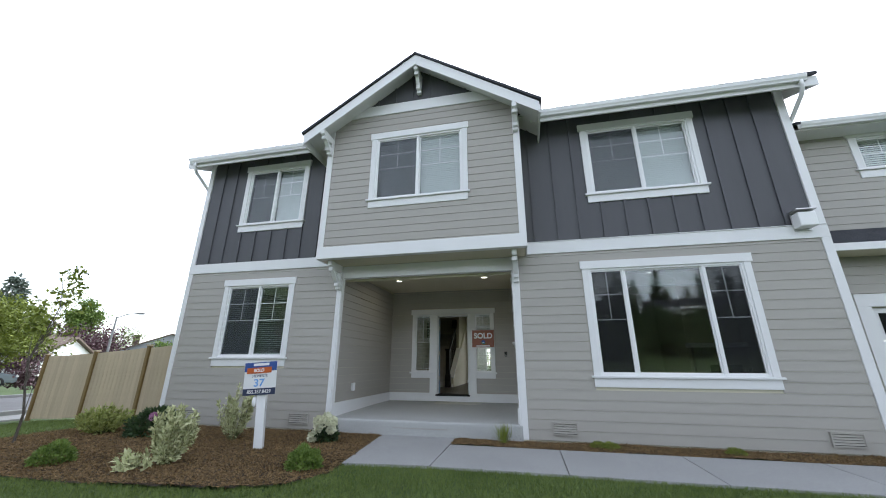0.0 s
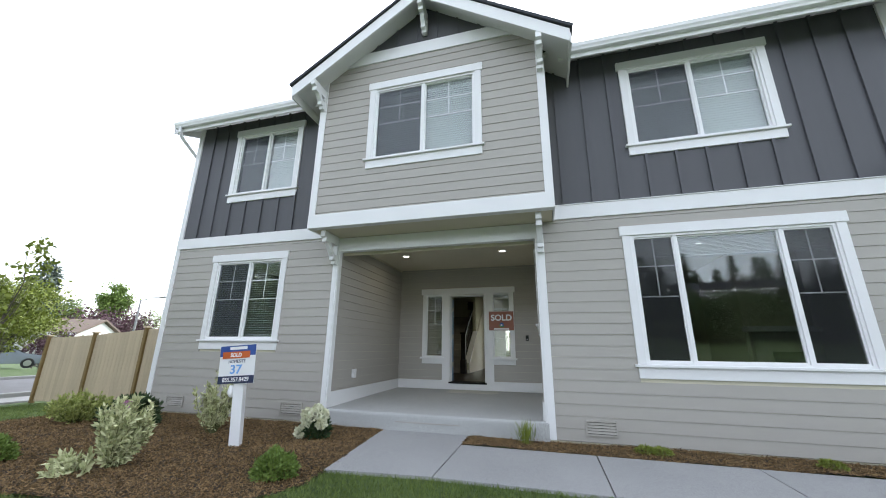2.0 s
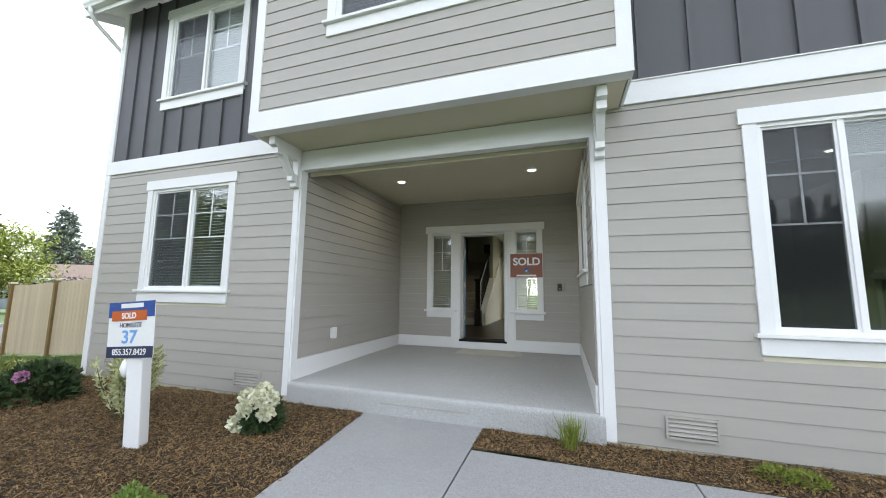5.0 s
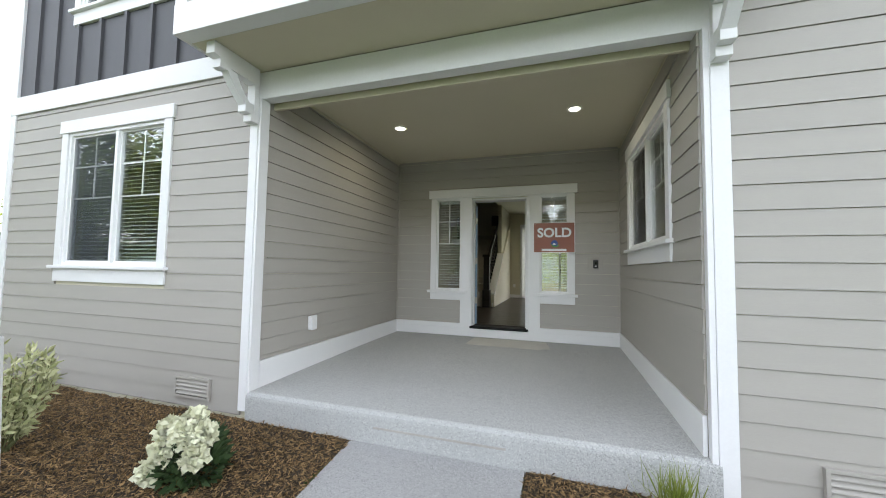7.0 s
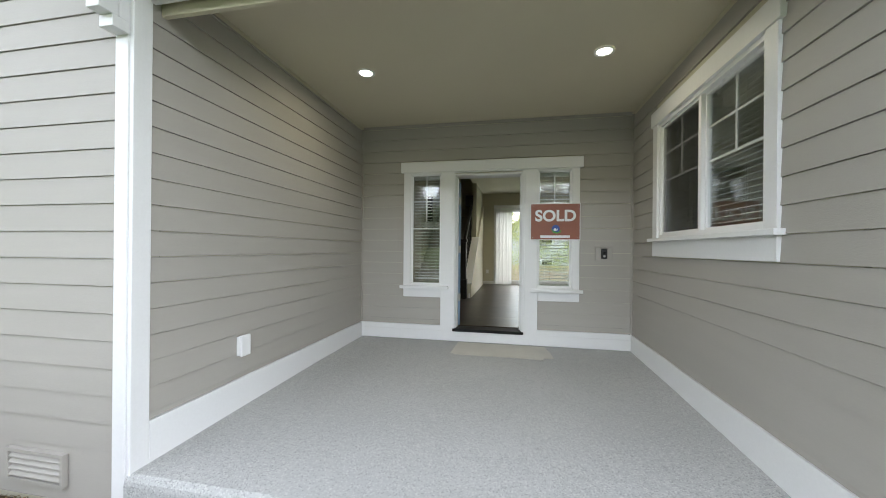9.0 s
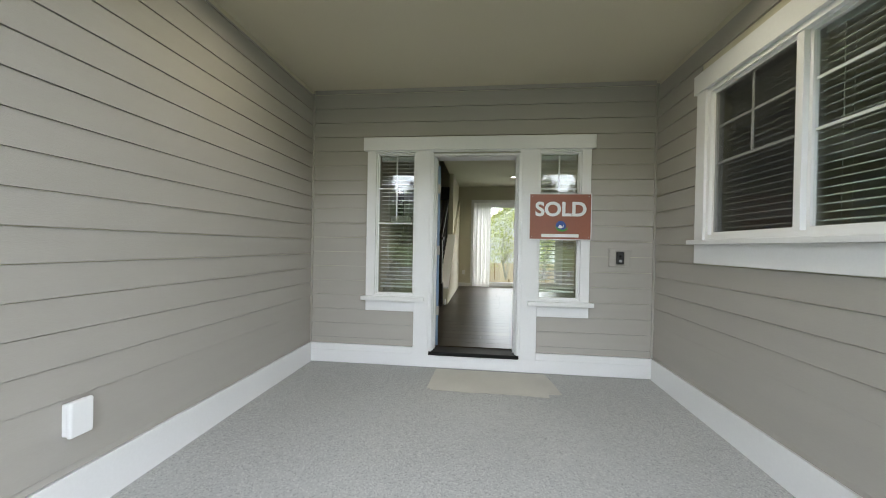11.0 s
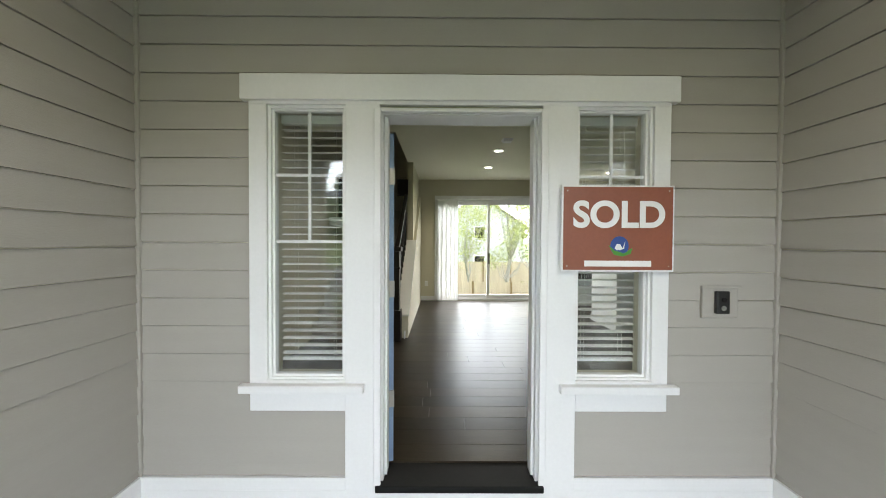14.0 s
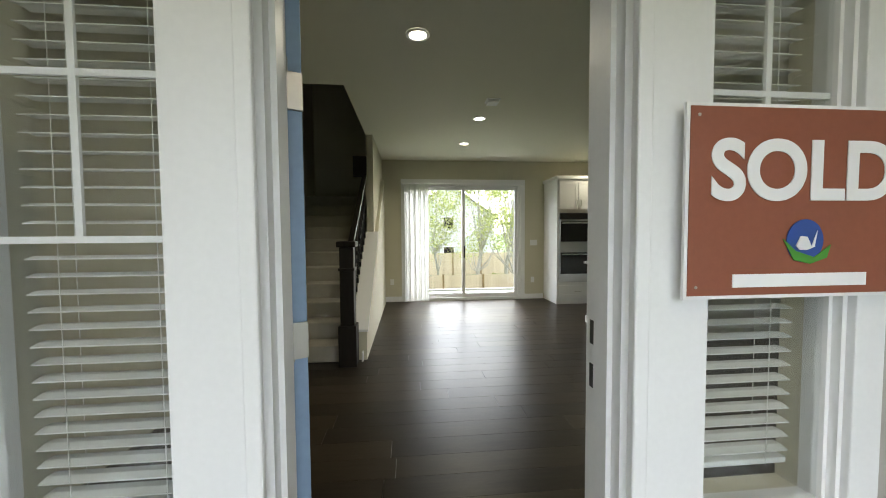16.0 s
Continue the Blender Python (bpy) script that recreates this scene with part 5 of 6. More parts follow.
mound(-2.95, 5.8, 0.17, 0.30, DEEP, "dark green shrub with cream flower heads", 800, (0.09, 0.036), 9)
rng = np.random.default_rng(12)
heads = [(-3.06, 5.72, 0.34), (-2.91, 5.7, 0.34), (-3.0, 5.64, 0.26), (-2.82, 5.76, 0.33), (-2.79, 5.68, 0.23), (-3.09, 5.64, 0.11), (-2.97, 5.82, 0.37)]
for k, (x, y, z) in enumerate(heads):
    fh = thing("flower_head", "rounded cluster of cream rhododendron petals", "flower", pose(x, y, z + GROUND), "cream flower heads")
    d = rng.normal(size=(420, 3))
    d /= np.linalg.norm(d, axis=1, keepdims=True)
    foliage("petals", leaf_quads(rng, d * rng.uniform(0.02, 0.066, (420, 1)), d + rng.normal(size=(420, 3)) * 0.6, 0.04, 0.046), PETAL, fh)
pk = thing("flower_head", "small pink rhododendron bloom", "flower", pose(-6.08, 5.36, 0.27))
d = rng.normal(size=(150, 3))
d /= np.linalg.norm(d, axis=1, keepdims=True)
foliage("petals", leaf_quads(rng, d * 0.05, d + rng.normal(size=(150, 3)) * 0.7, 0.035, 0.03), PINK, pk)
og = thing("grass_tuft", "tuft of tall green ornamental grass", "grass tuft", pose(-0.02, 6.36, GROUND))
n = 130
at = np.stack([rng.normal(size=n) * 0.03, rng.normal(size=n) * 0.03, np.zeros(n)], 1)
foliage("foliage", leaf_quads(rng, at, np.stack([rng.normal(size=n) * 0.24, rng.normal(size=n) * 0.24, np.ones(n)], 1), 0.30, 0.009, 0.3), MAPLE, og)
for x, y, s in ((1.62, 6.3, 21), (3.3, 6.28, 22), (1.45, 6.34, 23)):
    mound(x, y, 0.12, 0.07, MAPLE, "low creeping grey-green plant in the mulch strip", 420, (0.03, 0.012), s, "plant")

# young tree on the lawn
yt = tree(-7.8, 4.52, 3.1, 0.40, MAPLE, "slender young street tree with sparse leaves", 520, (0.085, 0.055), 0.42, 20, 31, 0.022, name="young_tree")

# ---- sign on its post ----
sp = thing("sign_post", "white post carrying a blue and white sold homesite sign", "sign post", pose(-3.70, 5.14, GROUND - 0.02, 0, -5, 0))
bm = box(bmesh.new(), -0.065, 0.065, -0.065, 0.065, 0.0, 1.0, 0.008)
bm.transform(pose(0, 0, 0, 0, 0, 24))
part("post", bm, WHITE, sp)
bg = bmesh.new()
bmesh.ops.create_icosphere(bg, subdivisions=2, radius=0.07)
for v in bg.verts:
    v.co = Vector((v.co.x * 0.6 - 0.085, v.co.y * 0.6 - 0.06, v.co.z * 1.2 + 0.70)) + 0.012 * noise.noise_vector(v.co * 30)
part("plastic_wrap", bg, SIGNWHITE, sp, "crumpled white plastic wrap", True)
sb = thing("homesite_sign", "blue white and orange sold homesite sign board", "sign", pose(-3.77, 5.055, 0.69, 0, -4, 2))
boxpart("board", SIGNWHITE, sb, -0.288, 0.288, -0.006, 0.0, 0.0, 0.5)
boxpart("blue_band", INKBLUE, sb, -0.288, 0.288, -0.009, -0.0065, 0.36, 0.5)
boxpart("navy_band", INKNAVY, sb, -0.288, 0.288, -0.009, -0.0065, 0.0, 0.1)
boxpart("brand_bar", SIGNWHITE, sb, -0.13, 0.15, -0.011, -0.0095, 0.445, 0.485)
boxpart("orange_label", INKORANGE, sb, -0.24, 0.20, -0.0125, -0.0095, 0.33, 0.42)
writing("SOLD", SIGNWHITE, sb, -0.02, -0.0135, 0.375, 0.055, 0.18, bold=0.03)
writing("HOMESITE", INKNAVY, sb, 0.0, -0.0085, 0.29, 0.042, 0.27)
writing("37", INKPALE, sb, -0.005, -0.0085, 0.185, 0.12, 0.19, bold=0.02)
writing("855.357.8429", SIGNWHITE, sb, 0.0, -0.0105, 0.052, 0.055, 0.42, bold=0.015)

# ---- foundation vents ----
def vent(x0, x1, z0, z1):
    v = thing("foundation_vent", "grey painted louvred foundation vent", "vent", pose(x0, FY - 0.018, z0), "foundation vents")
    w, h = x1 - x0, z1 - z0
    fr = bmesh.new()
    for a, b, c, d in ((0, w, 0, 0.02), (0, w, h - 0.02, h), (0, 0.02, 0.02, h - 0.02), (w - 0.02, w, 0.02, h - 0.02)):
        box(fr, a, b, -0.028, 0.0, c, d)
    part("frame", fr, SIDING, v)
    boxpart("backing", BLACK, v, 0.02, w - 0.02, -0.003, 0.0, 0.02, h - 0.02)
    for k in range(4):
        z = 0.03 + k * (h - 0.05) / 4
        part("slat", prism(bmesh.new(), [(-0.005, z + 0.022), (-0.024, z), (-0.024, z + 0.007), (-0.005, z + 0.029)], 0.02, w - 0.02, "x"), SIDING, v)


for a, b in ((-6.88, -6.45), (-4.25, -3.80), (0.79, 1.20), (4.70, 5.12)):
    vent(a, b, 0.04, 0.237)

# flood light in its wrapping
fl = thing("wall_lantern_box", "wall lantern wrapped in clear and white packing", "wall light", pose(5.17, FY - 0.036, 3.33))
boxpart("back_plate", STEEL, fl, -0.13, 0.13, -0.02, 0.0, 0.02, 0.34, 0.006)
bm = box(bmesh.new(), -0.13, 0.13, -0.2, -0.021, 0.05, 0.30, 0.02)
for v in bm.verts:
    v.co += 0.008 * noise.noise_vector(v.co * 18)
part("wrapped_body", bm, VINYL, fl)
boxpart("top_cap", STEEL, fl, -0.15, 0.15, -0.22, 0.0, 0.335, 0.36, 0.006)

# ---- garage wing ----
GX0, GX1, WY = HX1 + 0.0, 15.0, 7.32
WU = (6.93, 8.5, 4.72, 5.40)
GD = (6.25, 11.2, -0.1, 2.12)
ww = wall("wall_wing", WY, "x", WY + 0.16, GX0 + 0.001, GX1, -0.4, 5.9, [WU, GD], "wing wall with light grey lapped siding")
lap_siding(ww, front(WY), GX0 + 0.03, 12.0, 2.36, 5.8, [wide(WU, 0.1)])
window(at_window(WU, WY), WU[1] - WU[0], WU[3] - WU[2], [(WU[1] - WU[0]) / 2], "white cased low upper window of the wing")
blinds_for(WU, WY, 2, 60, False, "white slatted blind with closed slats")
trim("trim_garage_head", "white painted garage door head casing", 6.05, 11.4, WY - 0.035, WY - 0.002, 2.13, 2.35)
trim("trim_garage_side", "white painted garage door side casing", 6.05, 6.25, WY - 0.035, WY - 0.002, -0.1, 2.13)
gd = thing("garage_door", "white panelled garage door with a row of glass lights", "garage door", pose(GD[0], WY + 0.05, -0.1), kind="structure")
for k in range(4):
    z = k * 0.555
    pn = boxpart("section", WHITE, gd, 0.0, GD[1] - GD[0], 0.0, 0.04, z + 0.003, z + 0.55, 0.004)
    for j in range(4):
        a = 0.12 + j * 1.22
        boxpart("light" if k == 3 else "raised_panel", OVENGLASS if k == 3 else WHITE, pn, a, a + 1.05, -0.012, -0.001, z + 0.1, z + 0.46, 0.003)
wr = prism(bmesh.new(), [(WY - 0.5, 3.12), (WY - 0.001, 3.5), (WY - 0.001, 3.55), (WY - 0.5, 3.17)], GX0 + 0.02, GX1, "x")
setting("roof_wing_skirt", wr, SHINGLE, "dark shingle skirt roof over the garage", "roof")
trim("fascia_wing_skirt", "white painted skirt roof gutter board", GX0 + 0.02, GX1, WY - 0.53, WY - 0.5, 3.02, 3.15)
setting("soffit_wing_skirt", box(bmesh.new(), GX0 + 0.02, GX1, WY - 0.5, WY - 0.03, 3.02, 3.05), SOFFIT, "painted skirt roof soffit", "soffit")
setting("roof_wing", prism(bmesh.new(), [(WY - 0.42, 5.6), (WY + 4.5, 7.6), (WY + 9, 5.6), (WY + 9, 5.66), (WY + 4.5, 7.66), (WY - 0.42, 5.66)], GX0 + 0.31, GX1, "x"), SHINGLE, "dark asphalt shingle wing roof", "roof")
gutter(GX0 + 0.31, GX1, WY - 0.4, 5.6, "white metal wing gutter")
setting("soffit_wing", box(bmesh.new(), GX0 + 0.05, GX1, WY - 0.4, WY - 0.02, 5.46, 5.48), WHITE, "white wing eave soffit", "soffit")

# ---- side fence ----
def fence(name, p0, p1, h, posts, label, cap=True, board=0.14):
    """A board fence from p0 to p1: posts, rails and one mesh shared by all boards."""
    a, b = Vector(p0), Vector(p1)
    run = (b - a).length
    d = (b - a) / run
    yaw = math.degrees(math.atan2(d.y, d.x))
    f = thing(name, label, "fence", pose(a.x, a.y, 0, 0, 0, yaw))
    gz = lambda s: ground_z(a.x + d.x * s, a.y + d.y * s)
    shared = None
    k = 0
    for s in np.arange(0.0, run - board / 2, board):
        if shared is None:
            o = boxpart("board", FENCE, f, 0.002, board - 0.003, -0.01, 0.01, 0.0, h - 0.05)
            shared = o.data
        else:
            o = new("board", shared)
            o.parent = f
        o.location = (s, 0.004 * math.sin(k * 12.9), gz(s) + 0.03 + 0.006 * math.sin(k * 7.1))
        k += 1
    for s in posts:
        z = gz(s)
        boxpart("post", FENCEPOST, f, s - 0.045, s + 0.045, -0.065, 0.025, z - 0.1, z + h + 0.02)
        if cap:
            bm = prism(bmesh.new(), [(s - 0.07, z + h + 0.02), (s + 0.07, z + h + 0.02), (s + 0.06, z + h + 0.06), (s - 0.06, z + h + 0.06)], -0.09, 0.05)
            part("post_cap", bm, FENCE, f)
    for z in (0.35, h - 0.25):
        for s0, s1 in zip(posts, posts[1:]):
            boxpart("rail", FENCE, f, s0 + 0.045, s1 - 0.045, 0.012, 0.05, gz(s0) + z, gz(s0) + z + 0.09)
    return f


fence("side_fence", (-14.1, 8.4), (-7.45, 8.4), 1.83, [0.0, 1.92, 3.86, 5.6], "new pale cedar board fence with brown posts")
fence("back_fence", (-8, 26.5), (12, 26.5), 1.5, [2.0 * k for k in range(11)], "pale cedar board fence behind the back lawn", False)
fence("far_fence", (-10, 39), (14, 39), 1.9, [2.4 * k for k in range(11)], "pale cedar board fence beyond the trees", False)

# back terrace
setting("patio_slab", box(bmesh.new(), -2.2, 1.4, BACK + 0.17, BACK + 1.8, -0.3, 0.3), CONCRETE, "pale concrete back terrace", "terrace")
setting("back_lawn_bank", prism(bmesh.new(), [(BACK + 1.8, -0.4), (BACK + 1.8, 0.27), (26.0, -1.0), (26.0, -2.2)], -8.0, 9.0, "x"), LAWN, "sloping green back lawn", "lawn")
trim("retaining_edge", "low pale concrete garden edge", -1.0, 3.4, 24.0, 24.25, -1.3, -0.62, FOUND, "garden edge", 0.01)

# ---- streets, car and houses beyond the fence ----
STREETCON = material("aged_street_concrete", (0.2, 0.2, 0.195), 0.9, vary=0.3, scale=1.2, grain=120, bump=0.5, depth=0.005)
ASPHALT = material("worn_asphalt", (0.12, 0.12, 0.125), 0.9, vary=0.2, scale=1.5, grain=120, bump=0.5, depth=0.005)
gL = ground_z(-20, 0)
setting("road", box(bmesh.new(), -24.0, -16.2, -60, 120, gL - 0.2, gL + 0.0), ASPHALT, "grey asphalt side street", "road")
for a in (-24.25, -16.2):
    setting("kerb", box(bmesh.new(), a, a + 0.25, -60, 120, gL - 0.3, gL + 0.13, 0.02), STREETCON, "aged concrete street kerb", "kerb")
setting("pavement_street", box(bmesh.new(), -15.6, -14.4, -60, 60, gL - 0.2, gL + 0.03), STREETCON, "aged concrete footpath along the street", "footpath")
for y in range(-30, 60, 9):
    setting("road_line", box(bmesh.new(), -20.1, -19.98, y, y + 3.0, gL, gL + 0.004), SIGNWHITE, "white dashed lane line", "road marking")


for y0, y1, mat, nm, lb, z in ((-13.0, -5.2, ASPHALT, "road_front", "grey asphalt street before the house", 0.02), (-4.0, -2.6, STREETCON, "pavement_walk", "concrete footpath along the front street", 0.03)):
    setting(nm, box(bmesh.new(), -14.3, 60, y0, y1, GROUND - 0.2, GROUND + z), mat, lb, "road" if mat is ASPHALT else "footpath")
setting("kerb_front", box(bmesh.new(), -14.3, 60, -5.2, -5.0, GROUND - 0.2, GROUND + 0.10, 0.02), STREETCON, "concrete kerb of the front street", "kerb")


CARPAINT = material("silver_blue_paint", (0.33, 0.36, 0.42), 0.25, metal=0.6, vary=0.03, bump=0)
TYRE = material("tyre_rubber", (0.02, 0.02, 0.021), 0.85, vary=0.2, bump=0.2)


def car(m, label):
    c = thing("parked_car", label, "car", m)
    low = [(-2.25, 0.32), (2.25, 0.3), (2.3, 0.6), (2.2, 0.82), (1.2, 0.98), (-1.9, 1.02), (-2.25, 0.9), (-2.3, 0.55)]
    bm = prism(bmesh.new(), low, -0.86, 0.86)
    bmesh.ops.bevel(bm, geom=list(bm.edges), offset=0.06, segments=2, affect="EDGES")
    part("body", bm, CARPAINT, c, smooth=False)
    cab = [(-2.0, 1.0), (1.15, 0.97), (0.35, 1.45), (-0.4, 1.53), (-1.5, 1.46)]
    bm = prism(bmesh.new(), cab, -0.74, 0.74)
    bmesh.ops.bevel(bm, geom=list(bm.edges), offset=0.05, segments=2, affect="EDGES")
    part("cabin", bm, CARPAINT, c)
    for s in (-1, 1):
        for outline in ([(-1.65, 1.06), (-0.62, 1.06), (-0.62, 1.42), (-1.35, 1.39)], [(-0.52, 1.06), (0.75, 1.06), (0.25, 1.38), (-0.4, 1.44), (-0.52, 1.43)]):
            y0, y1 = sorted((s * 0.741, s * 0.752))
            part("side_window", prism(bmesh.new(), outline, y0, y1), OVENGLASS, c)
    part("windscreen", prism(bmesh.new(), [(1.02, 1.07), (0.42, 1.42), (0.44, 1.44), (1.06, 1.07)], -0.66, 0.66), OVENGLASS, c)
    for x in (-1.4, 1.4):
        for s in (-1, 1):
            w = part("wheel", tube(bmesh.new(), [(x, s * 0.68, 0.33), (x, s * 0.89, 0.33)], 0.33, 20), TYRE, c)
            part("rim", tube(bmesh.new(), [(x, s * 0.885, 0.33), (x, s * 0.9, 0.33)], 0.2, 14), STEEL, w)
    for s in (-1, 1):
        part("headlight", box(bmesh.new(), 2.16, 2.31, s * 0.7 - 0.12, s * 0.7 + 0.12, 0.66, 0.78, 0.02), SIGNWHITE, c)
        part("tail_light", box(bmesh.new(), -2.32, -2.2, s * 0.72 - 0.1, s * 0.72 + 0.1, 0.7, 0.85, 0.02), SIGNRED, c)
    return c


car(pose(-35.8, 17.4, gL + 0.0, 0, 0, 60), "silver parked hatchback beyond the street")
car(pose(-38.7, 12.0, gL + 0.0, 0, 0, 60), "silver parked hatchback beyond the street")
BROWNROOF = material("brown_shingle", (0.15, 0.11, 0.085), 0.9, vary=0.25, scale=3, grain=60, bump=0.5)
CREAM = material("cream_house_paint", (0.7, 0.69, 0.66), 0.7, vary=0.04, scale=2, grain=30, bump=0.2, stretch=(1, 1, 10))
GREYHOUSE = material("grey_house_paint", (0.33, 0.34, 0.36), 0.7, vary=0.05, scale=2, grain=30, bump=0.2, stretch=(1, 1, 10))

PALEHOUSE = material("pale_grey_house_paint", (0.48, 0.49, 0.48), 0.7, vary=0.05, scale=2, grain=30, bump=0.2, stretch=(1, 1, 10))
PALEBARK = material("pale_alder_bark", (0.33, 0.31, 0.27), 0.95, vary=0.35, scale=5, grain=30, bump=0.6, stretch=(3, 3, 0.8), depth=0.015)


def house(m, w, d, h, rise, wallmat, roofmat, label, storeys=1):
    """A gabled house, ridge along x: wall, roof, windows, door."""
    o = thing("house", label, "house", m)
    part("wall", prism(bmesh.new(), [(-d / 2, 0), (d / 2, 0), (d / 2, h), (0, h + rise), (-d / 2, h)], -w / 2, w / 2, "x"), wallmat, o)
    for s in (-1, 1):
        e = d / 2 + 0.45
        drop = rise / (d / 2) * 0.45
        r = part("roof", prism(bmesh.new(), [(s * e, h - drop + 0.02), (0, h + rise + 0.02), (0, h + rise + 0.2), (s * e, h - drop + 0.2)], -w / 2 - 0.35, w / 2 + 0.35, "x"), roofmat, o)
        part("gutter_board", box(bmesh.new(), -w / 2 - 0.3, w / 2 + 0.3, min(s * e, s * e + s * 0.04), max(s * e, s * e + s * 0.04), h - drop - 0.05, h - drop + 0.15), SIGNWHITE, r)
    for k in range(storeys):
        zz = 1.0 + k * 2.9
        for x in np.arange(-w / 2 + 1.5, w / 2 - 1.0, 2.7):
            wd = boxpart("window", SIGNWHITE, o, x - 0.65, x + 0.65, -d / 2 - 0.04, -d / 2 + 0.02, zz, zz + 1.3)
            boxpart("pane", OVENGLASS, wd, x - 0.55, x + 0.55, -d / 2 - 0.055, -d / 2 - 0.041, zz + 0.1, zz + 1.2)
        for s in (-1, 1):
            wd = boxpart("window", SIGNWHITE, o, min(s * w / 2, s * (w / 2 + 0.04)), max(s * w / 2, s * (w / 2 + 0.04)), -0.6, 0.6, zz, zz + 1.3)
            boxpart("pane", OVENGLASS, wd, min(s * (w / 2 + 0.041), s * (w / 2 + 0.055)), max(s * (w / 2 + 0.041), s * (w / 2 + 0.055)), -0.5, 0.5, zz + 0.1, zz + 1.2)
    boxpart("door", BROWNROOF, o, -0.1, 0.85, -d / 2 - 0.05, -d / 2 + 0.01, 0.0, 2.05)
    return o


house(pose(-49.1, 23.4, gL, 0, 0, 37), 14, 9, 2.6, 1.3, CREAM, BROWNROOF, "white gabled house with a brown shingle roof")
farhouse = house(pose(-56.5, 49.4, gL, 0, 0, -42), 10, 12, 3.2, 2.6, GREYHOUSE, BROWNROOF, "distant house with a brown gable roof")
boxpart("chimney", BROWNROOF, farhouse, -0.4, 0.4, -4.9, -4.1, 3.5, 5.9)
house(pose(2.2, 50, -1.8, 0, 0, 90), 12, 9, 5.2, 3.0, PALEHOUSE, SHINGLE, "grey two storey house behind the trees", 2)
for k, (x, y) in enumerate(((6, -44), (26, -50), (-14, -48))):
    house(pose(x, y, ground_z(x, y) - 0.3, 0, 0, 180 + 8 * k), 12, 9, 2.9, 1.7, GREYHOUSE if k % 2 else CREAM, SHINGLE, "low house on the hillside across the street")

# street lamp and chimney-like pole
LAMPGREY = material("weathered_lamp_paint", (0.2, 0.2, 0.2), 0.6, vary=0.15, bump=0.1)
lp = thing("street_lamp", "grey metal street lamp with one arm", "street lamp", pose(-37.25, 26.5, gL - 0.5))
part("pole", tube(bmesh.new(), [(0, 0, 0), (0, 0, 3.5), (0, 0, 6.3)], [0.13, 0.1, 0.07], 8), LAMPGREY, lp)
part("arm", tube(bmesh.new(), [(0, 0, 6.2), (0.8, 0.3, 6.55), (1.7, 0.6, 6.65)], 0.045, 6), LAMPGREY, lp)
boxpart("lamp_head", LAMPGREY, lp, 1.6, 2.3, 0.5, 0.8, 6.55, 6.7, 0.03)

# trees beyond
tree(-20.6, 9.7, 4.5, 2.1, MAPLE, "broad spring green tree by the street", 20000, (0.14, 0.06), 0.3, 60, 41, 0.12, 0.55)
tree(-52.5, 33.6, 6.0, 4.0, PURPLE, "round purple-leaved tree beyond the fence", 5200, (0.36, 0.22), 0.05, 50, 42, z=gL)
tree(-35.3, 20.2, 2.9, 1.5, PURPLE, "small purple-leaved tree before the house", 2200, (0.22, 0.14), 0.1, 30, 43, 0.08)
tree(-62.2, 39.8, 10.6, 2.1, BRIGHT, "tall green broadleaf tree beyond the fence", 6000, (0.34, 0.2), 0.4, 46, 44, z=gL)
tree(-61, 44.0, 7.8, 3.5, WILLOW, "pale feathery tree beyond the fence", 4600, (0.6, 0.09), 0.08, 44, 45, z=gL)
tree(-66, 36.0, 8.6, 2.6, WILLOW, "pale green tree beyond the fence", 3600, (0.4, 0.2), 0.3, 36, 46, z=gL)
tree(-47.8, 41.3, 4.6, 1.9, BRIGHT, "low green tree before the distant house", 2400, (0.3, 0.18), 0.1, 30, 48, z=gL)
conifer(-62.8, 31.8, 12.2, 4.6, "tall grey-green conifer beyond the houses", 51, 5200, z=gL, mat=GREYNEEDLE)
conifer(-41.8, 16.9, 10.6, 2.8, "tall dark conifer beyond the street", 52)
mound(-33.8, 14.0, 1.0, 0.9, DEEP, "clipped dark green hedge bush", 1500, (0.16, 0.1), 53)
mound(-35.2, 12.6, 1.0, 0.9, DEEP, "clipped dark green hedge bush", 1500, (0.16, 0.1), 54)
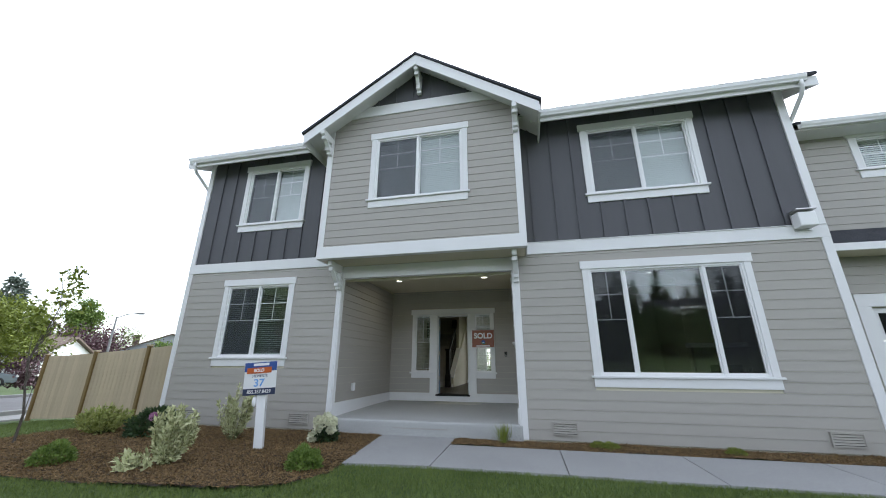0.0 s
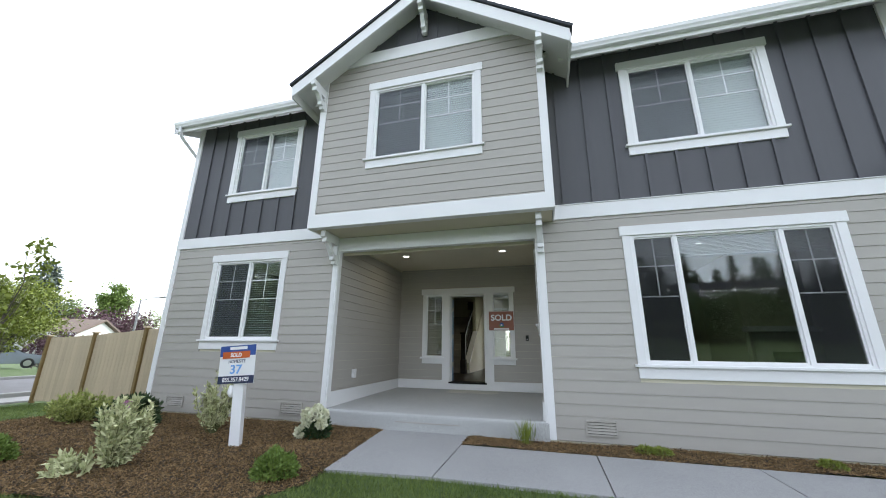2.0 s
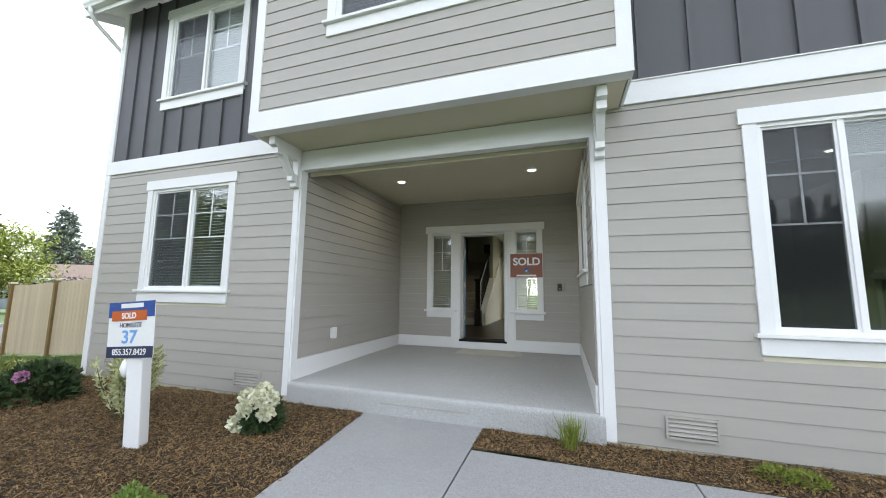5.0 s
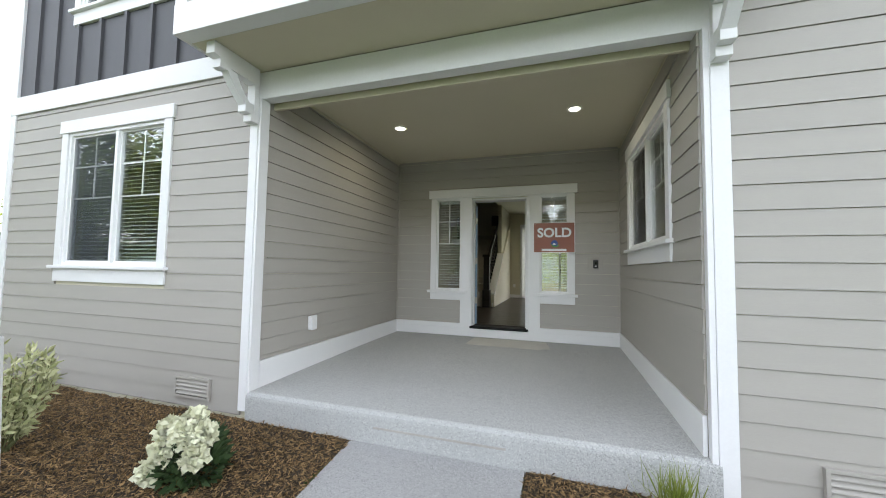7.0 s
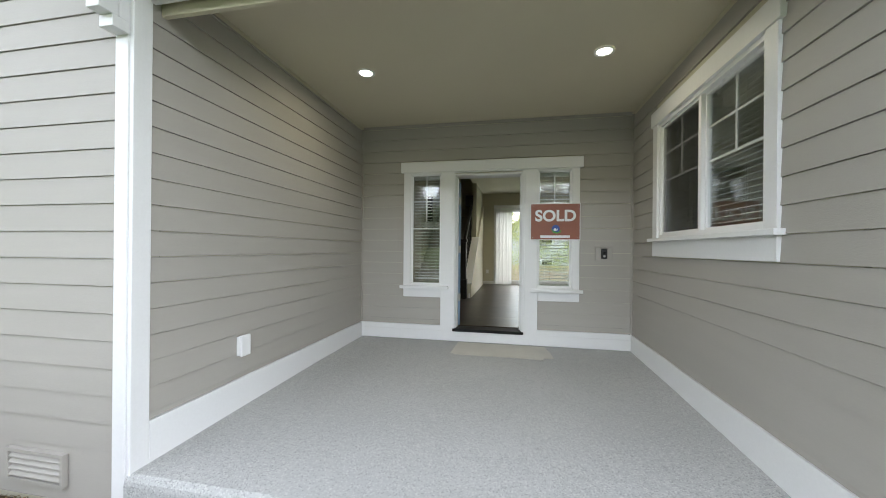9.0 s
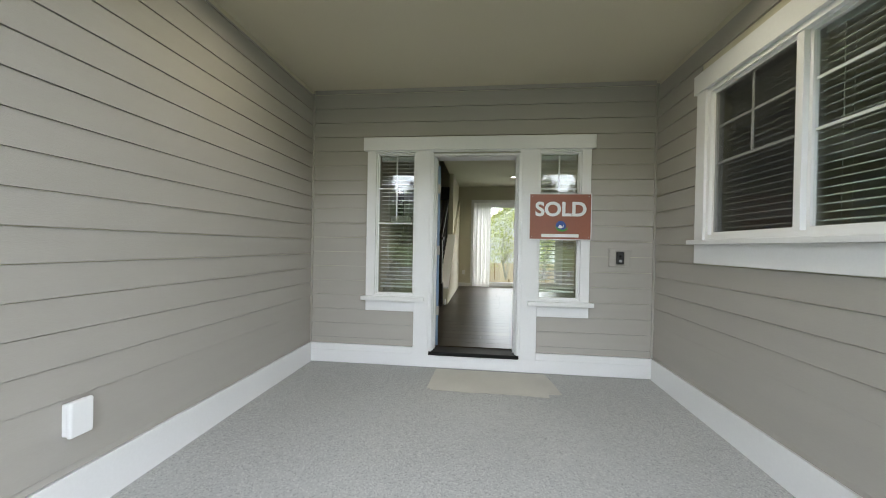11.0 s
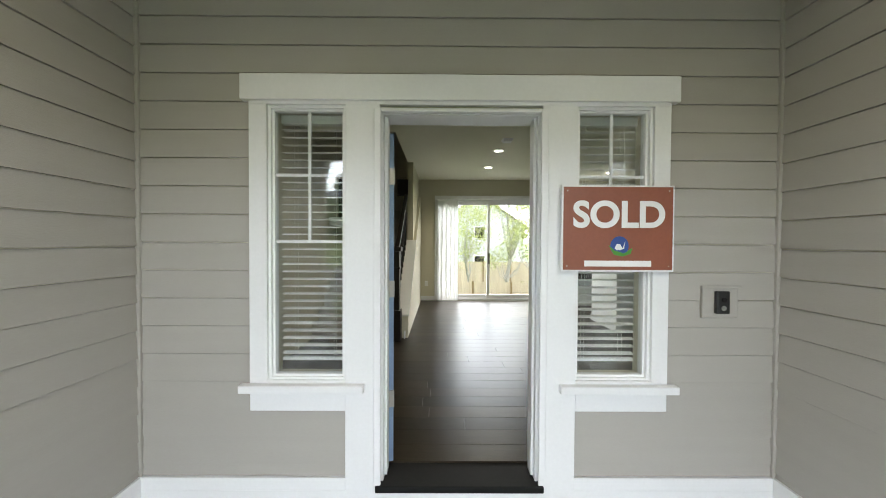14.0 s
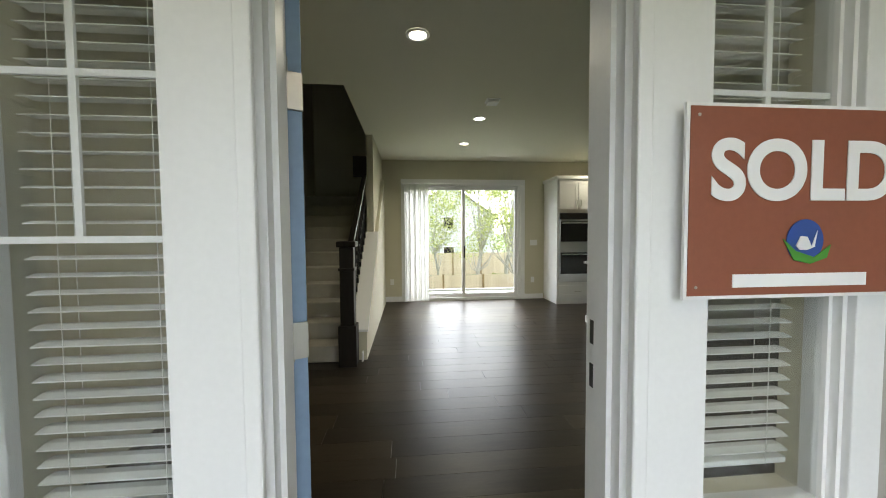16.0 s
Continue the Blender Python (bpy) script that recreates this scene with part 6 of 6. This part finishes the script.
# behind the house
for k, (x, y, h, r, lean) in enumerate(((2.6, 30.4, 8.5, 1.7, 0), (4.7, 32.0, 9.5, 1.9, 0), (3.9, 28.0, 8.5, 1.6, 0), (0.0, 31.5, 7.5, 2.2, 0), (-2.4, 30.0, 7.0, 2.0, 0))):
    tree(x, y, h, r, YOUNG, "bare-limbed tree with pale bark and young leaves", 4200, (0.13, 0.075), 0.18, 40, 60 + k, 0.15 if k < 3 else 0.09, bark=PALEBARK)
for k, (x, y) in enumerate(((0.4, 28.5), (-1.6, 29.0), (2.2, 29.0), (3.6, 30.5), (5.2, 29.5), (-3.4, 28.6))):
    mound(x, y, 1.0, 0.9, MAPLE, "loose green undergrowth below the trees", 900, (0.2, 0.1), 70 + k)
# the hillside across the street, seen in the panes
first = conifer(-4, -58, 13, 3.6, "tall dark conifer on the hill", 81, 2600)
rng = np.random.default_rng(9)
for k in range(96):
    x, y = -64 + k * 1.35 + rng.uniform(-1.2, 1.2), -60 + rng.uniform(-8, 6)
    copy_thing(first, pose(x, y, ground_z(x, y) - 0.4, 0, 0, 50 * k) @ Matrix.Scale(rng.uniform(0.5, 0.85), 4))
firstb = tree(-10, -30, 4.0, 2.4, DEEP, "green shrubby tree on the slope", 1500, (0.4, 0.24), 0.05, 30, 90)
for k in range(60):
    x, y = -38 + k * 1.4 + rng.uniform(-2, 2), -34 + rng.uniform(-7, 7)
    copy_thing(firstb, pose(x, y, ground_z(x, y) - 0.3, 0, 0, 70 * k))

# garden trees beyond the street, seen in the panes
for k, (x, y, h) in enumerate(((-29, -1.5, 11), (-30.5, -7.5, 12), (-29.5, -14, 11), (-32, 4.0, 10), (-30, -20, 11.5), (-28, -27, 11))):
    tree(x, y, h, 4.2, MAPLE if k % 2 else BRIGHT, "leafy green garden tree across the street", 6000, (0.42, 0.26), 0.06, 46, 120 + k)

# ---- interior floor planks ----
fl_root = thing("floor", "dark stained wood plank floor", "floor", kind="structure")
shared = {}
rng = random.Random(4)
rows = int((BACK - IY) / 0.185) + 1
for j in range(rows):
    y = IY + j * 0.185
    x = -3.44 - rng.random() * 1.0
    while x < 3.4:
        ln = rng.choice((1.1, 1.4, 1.7))
        a, b, y1 = max(x, -3.44), min(x + ln, 3.5), min(y + 0.183, BACK - 0.002)
        if b - a > 0.05 and y1 - y > 0.02:
            key = (round(b - a, 3), round(y1 - y, 3))
            if key not in shared:
                shared[key] = boxpart("plank", WOODFLOOR, fl_root, 0.0, b - a - 0.002, 0.0, y1 - y, -0.013, 0.0, 0.0006)
                o = shared[key]
            else:
                o = new("plank", shared[key].data)
                o.parent = fl_root
            o.location = (a, y, FLOOR)
        x += ln
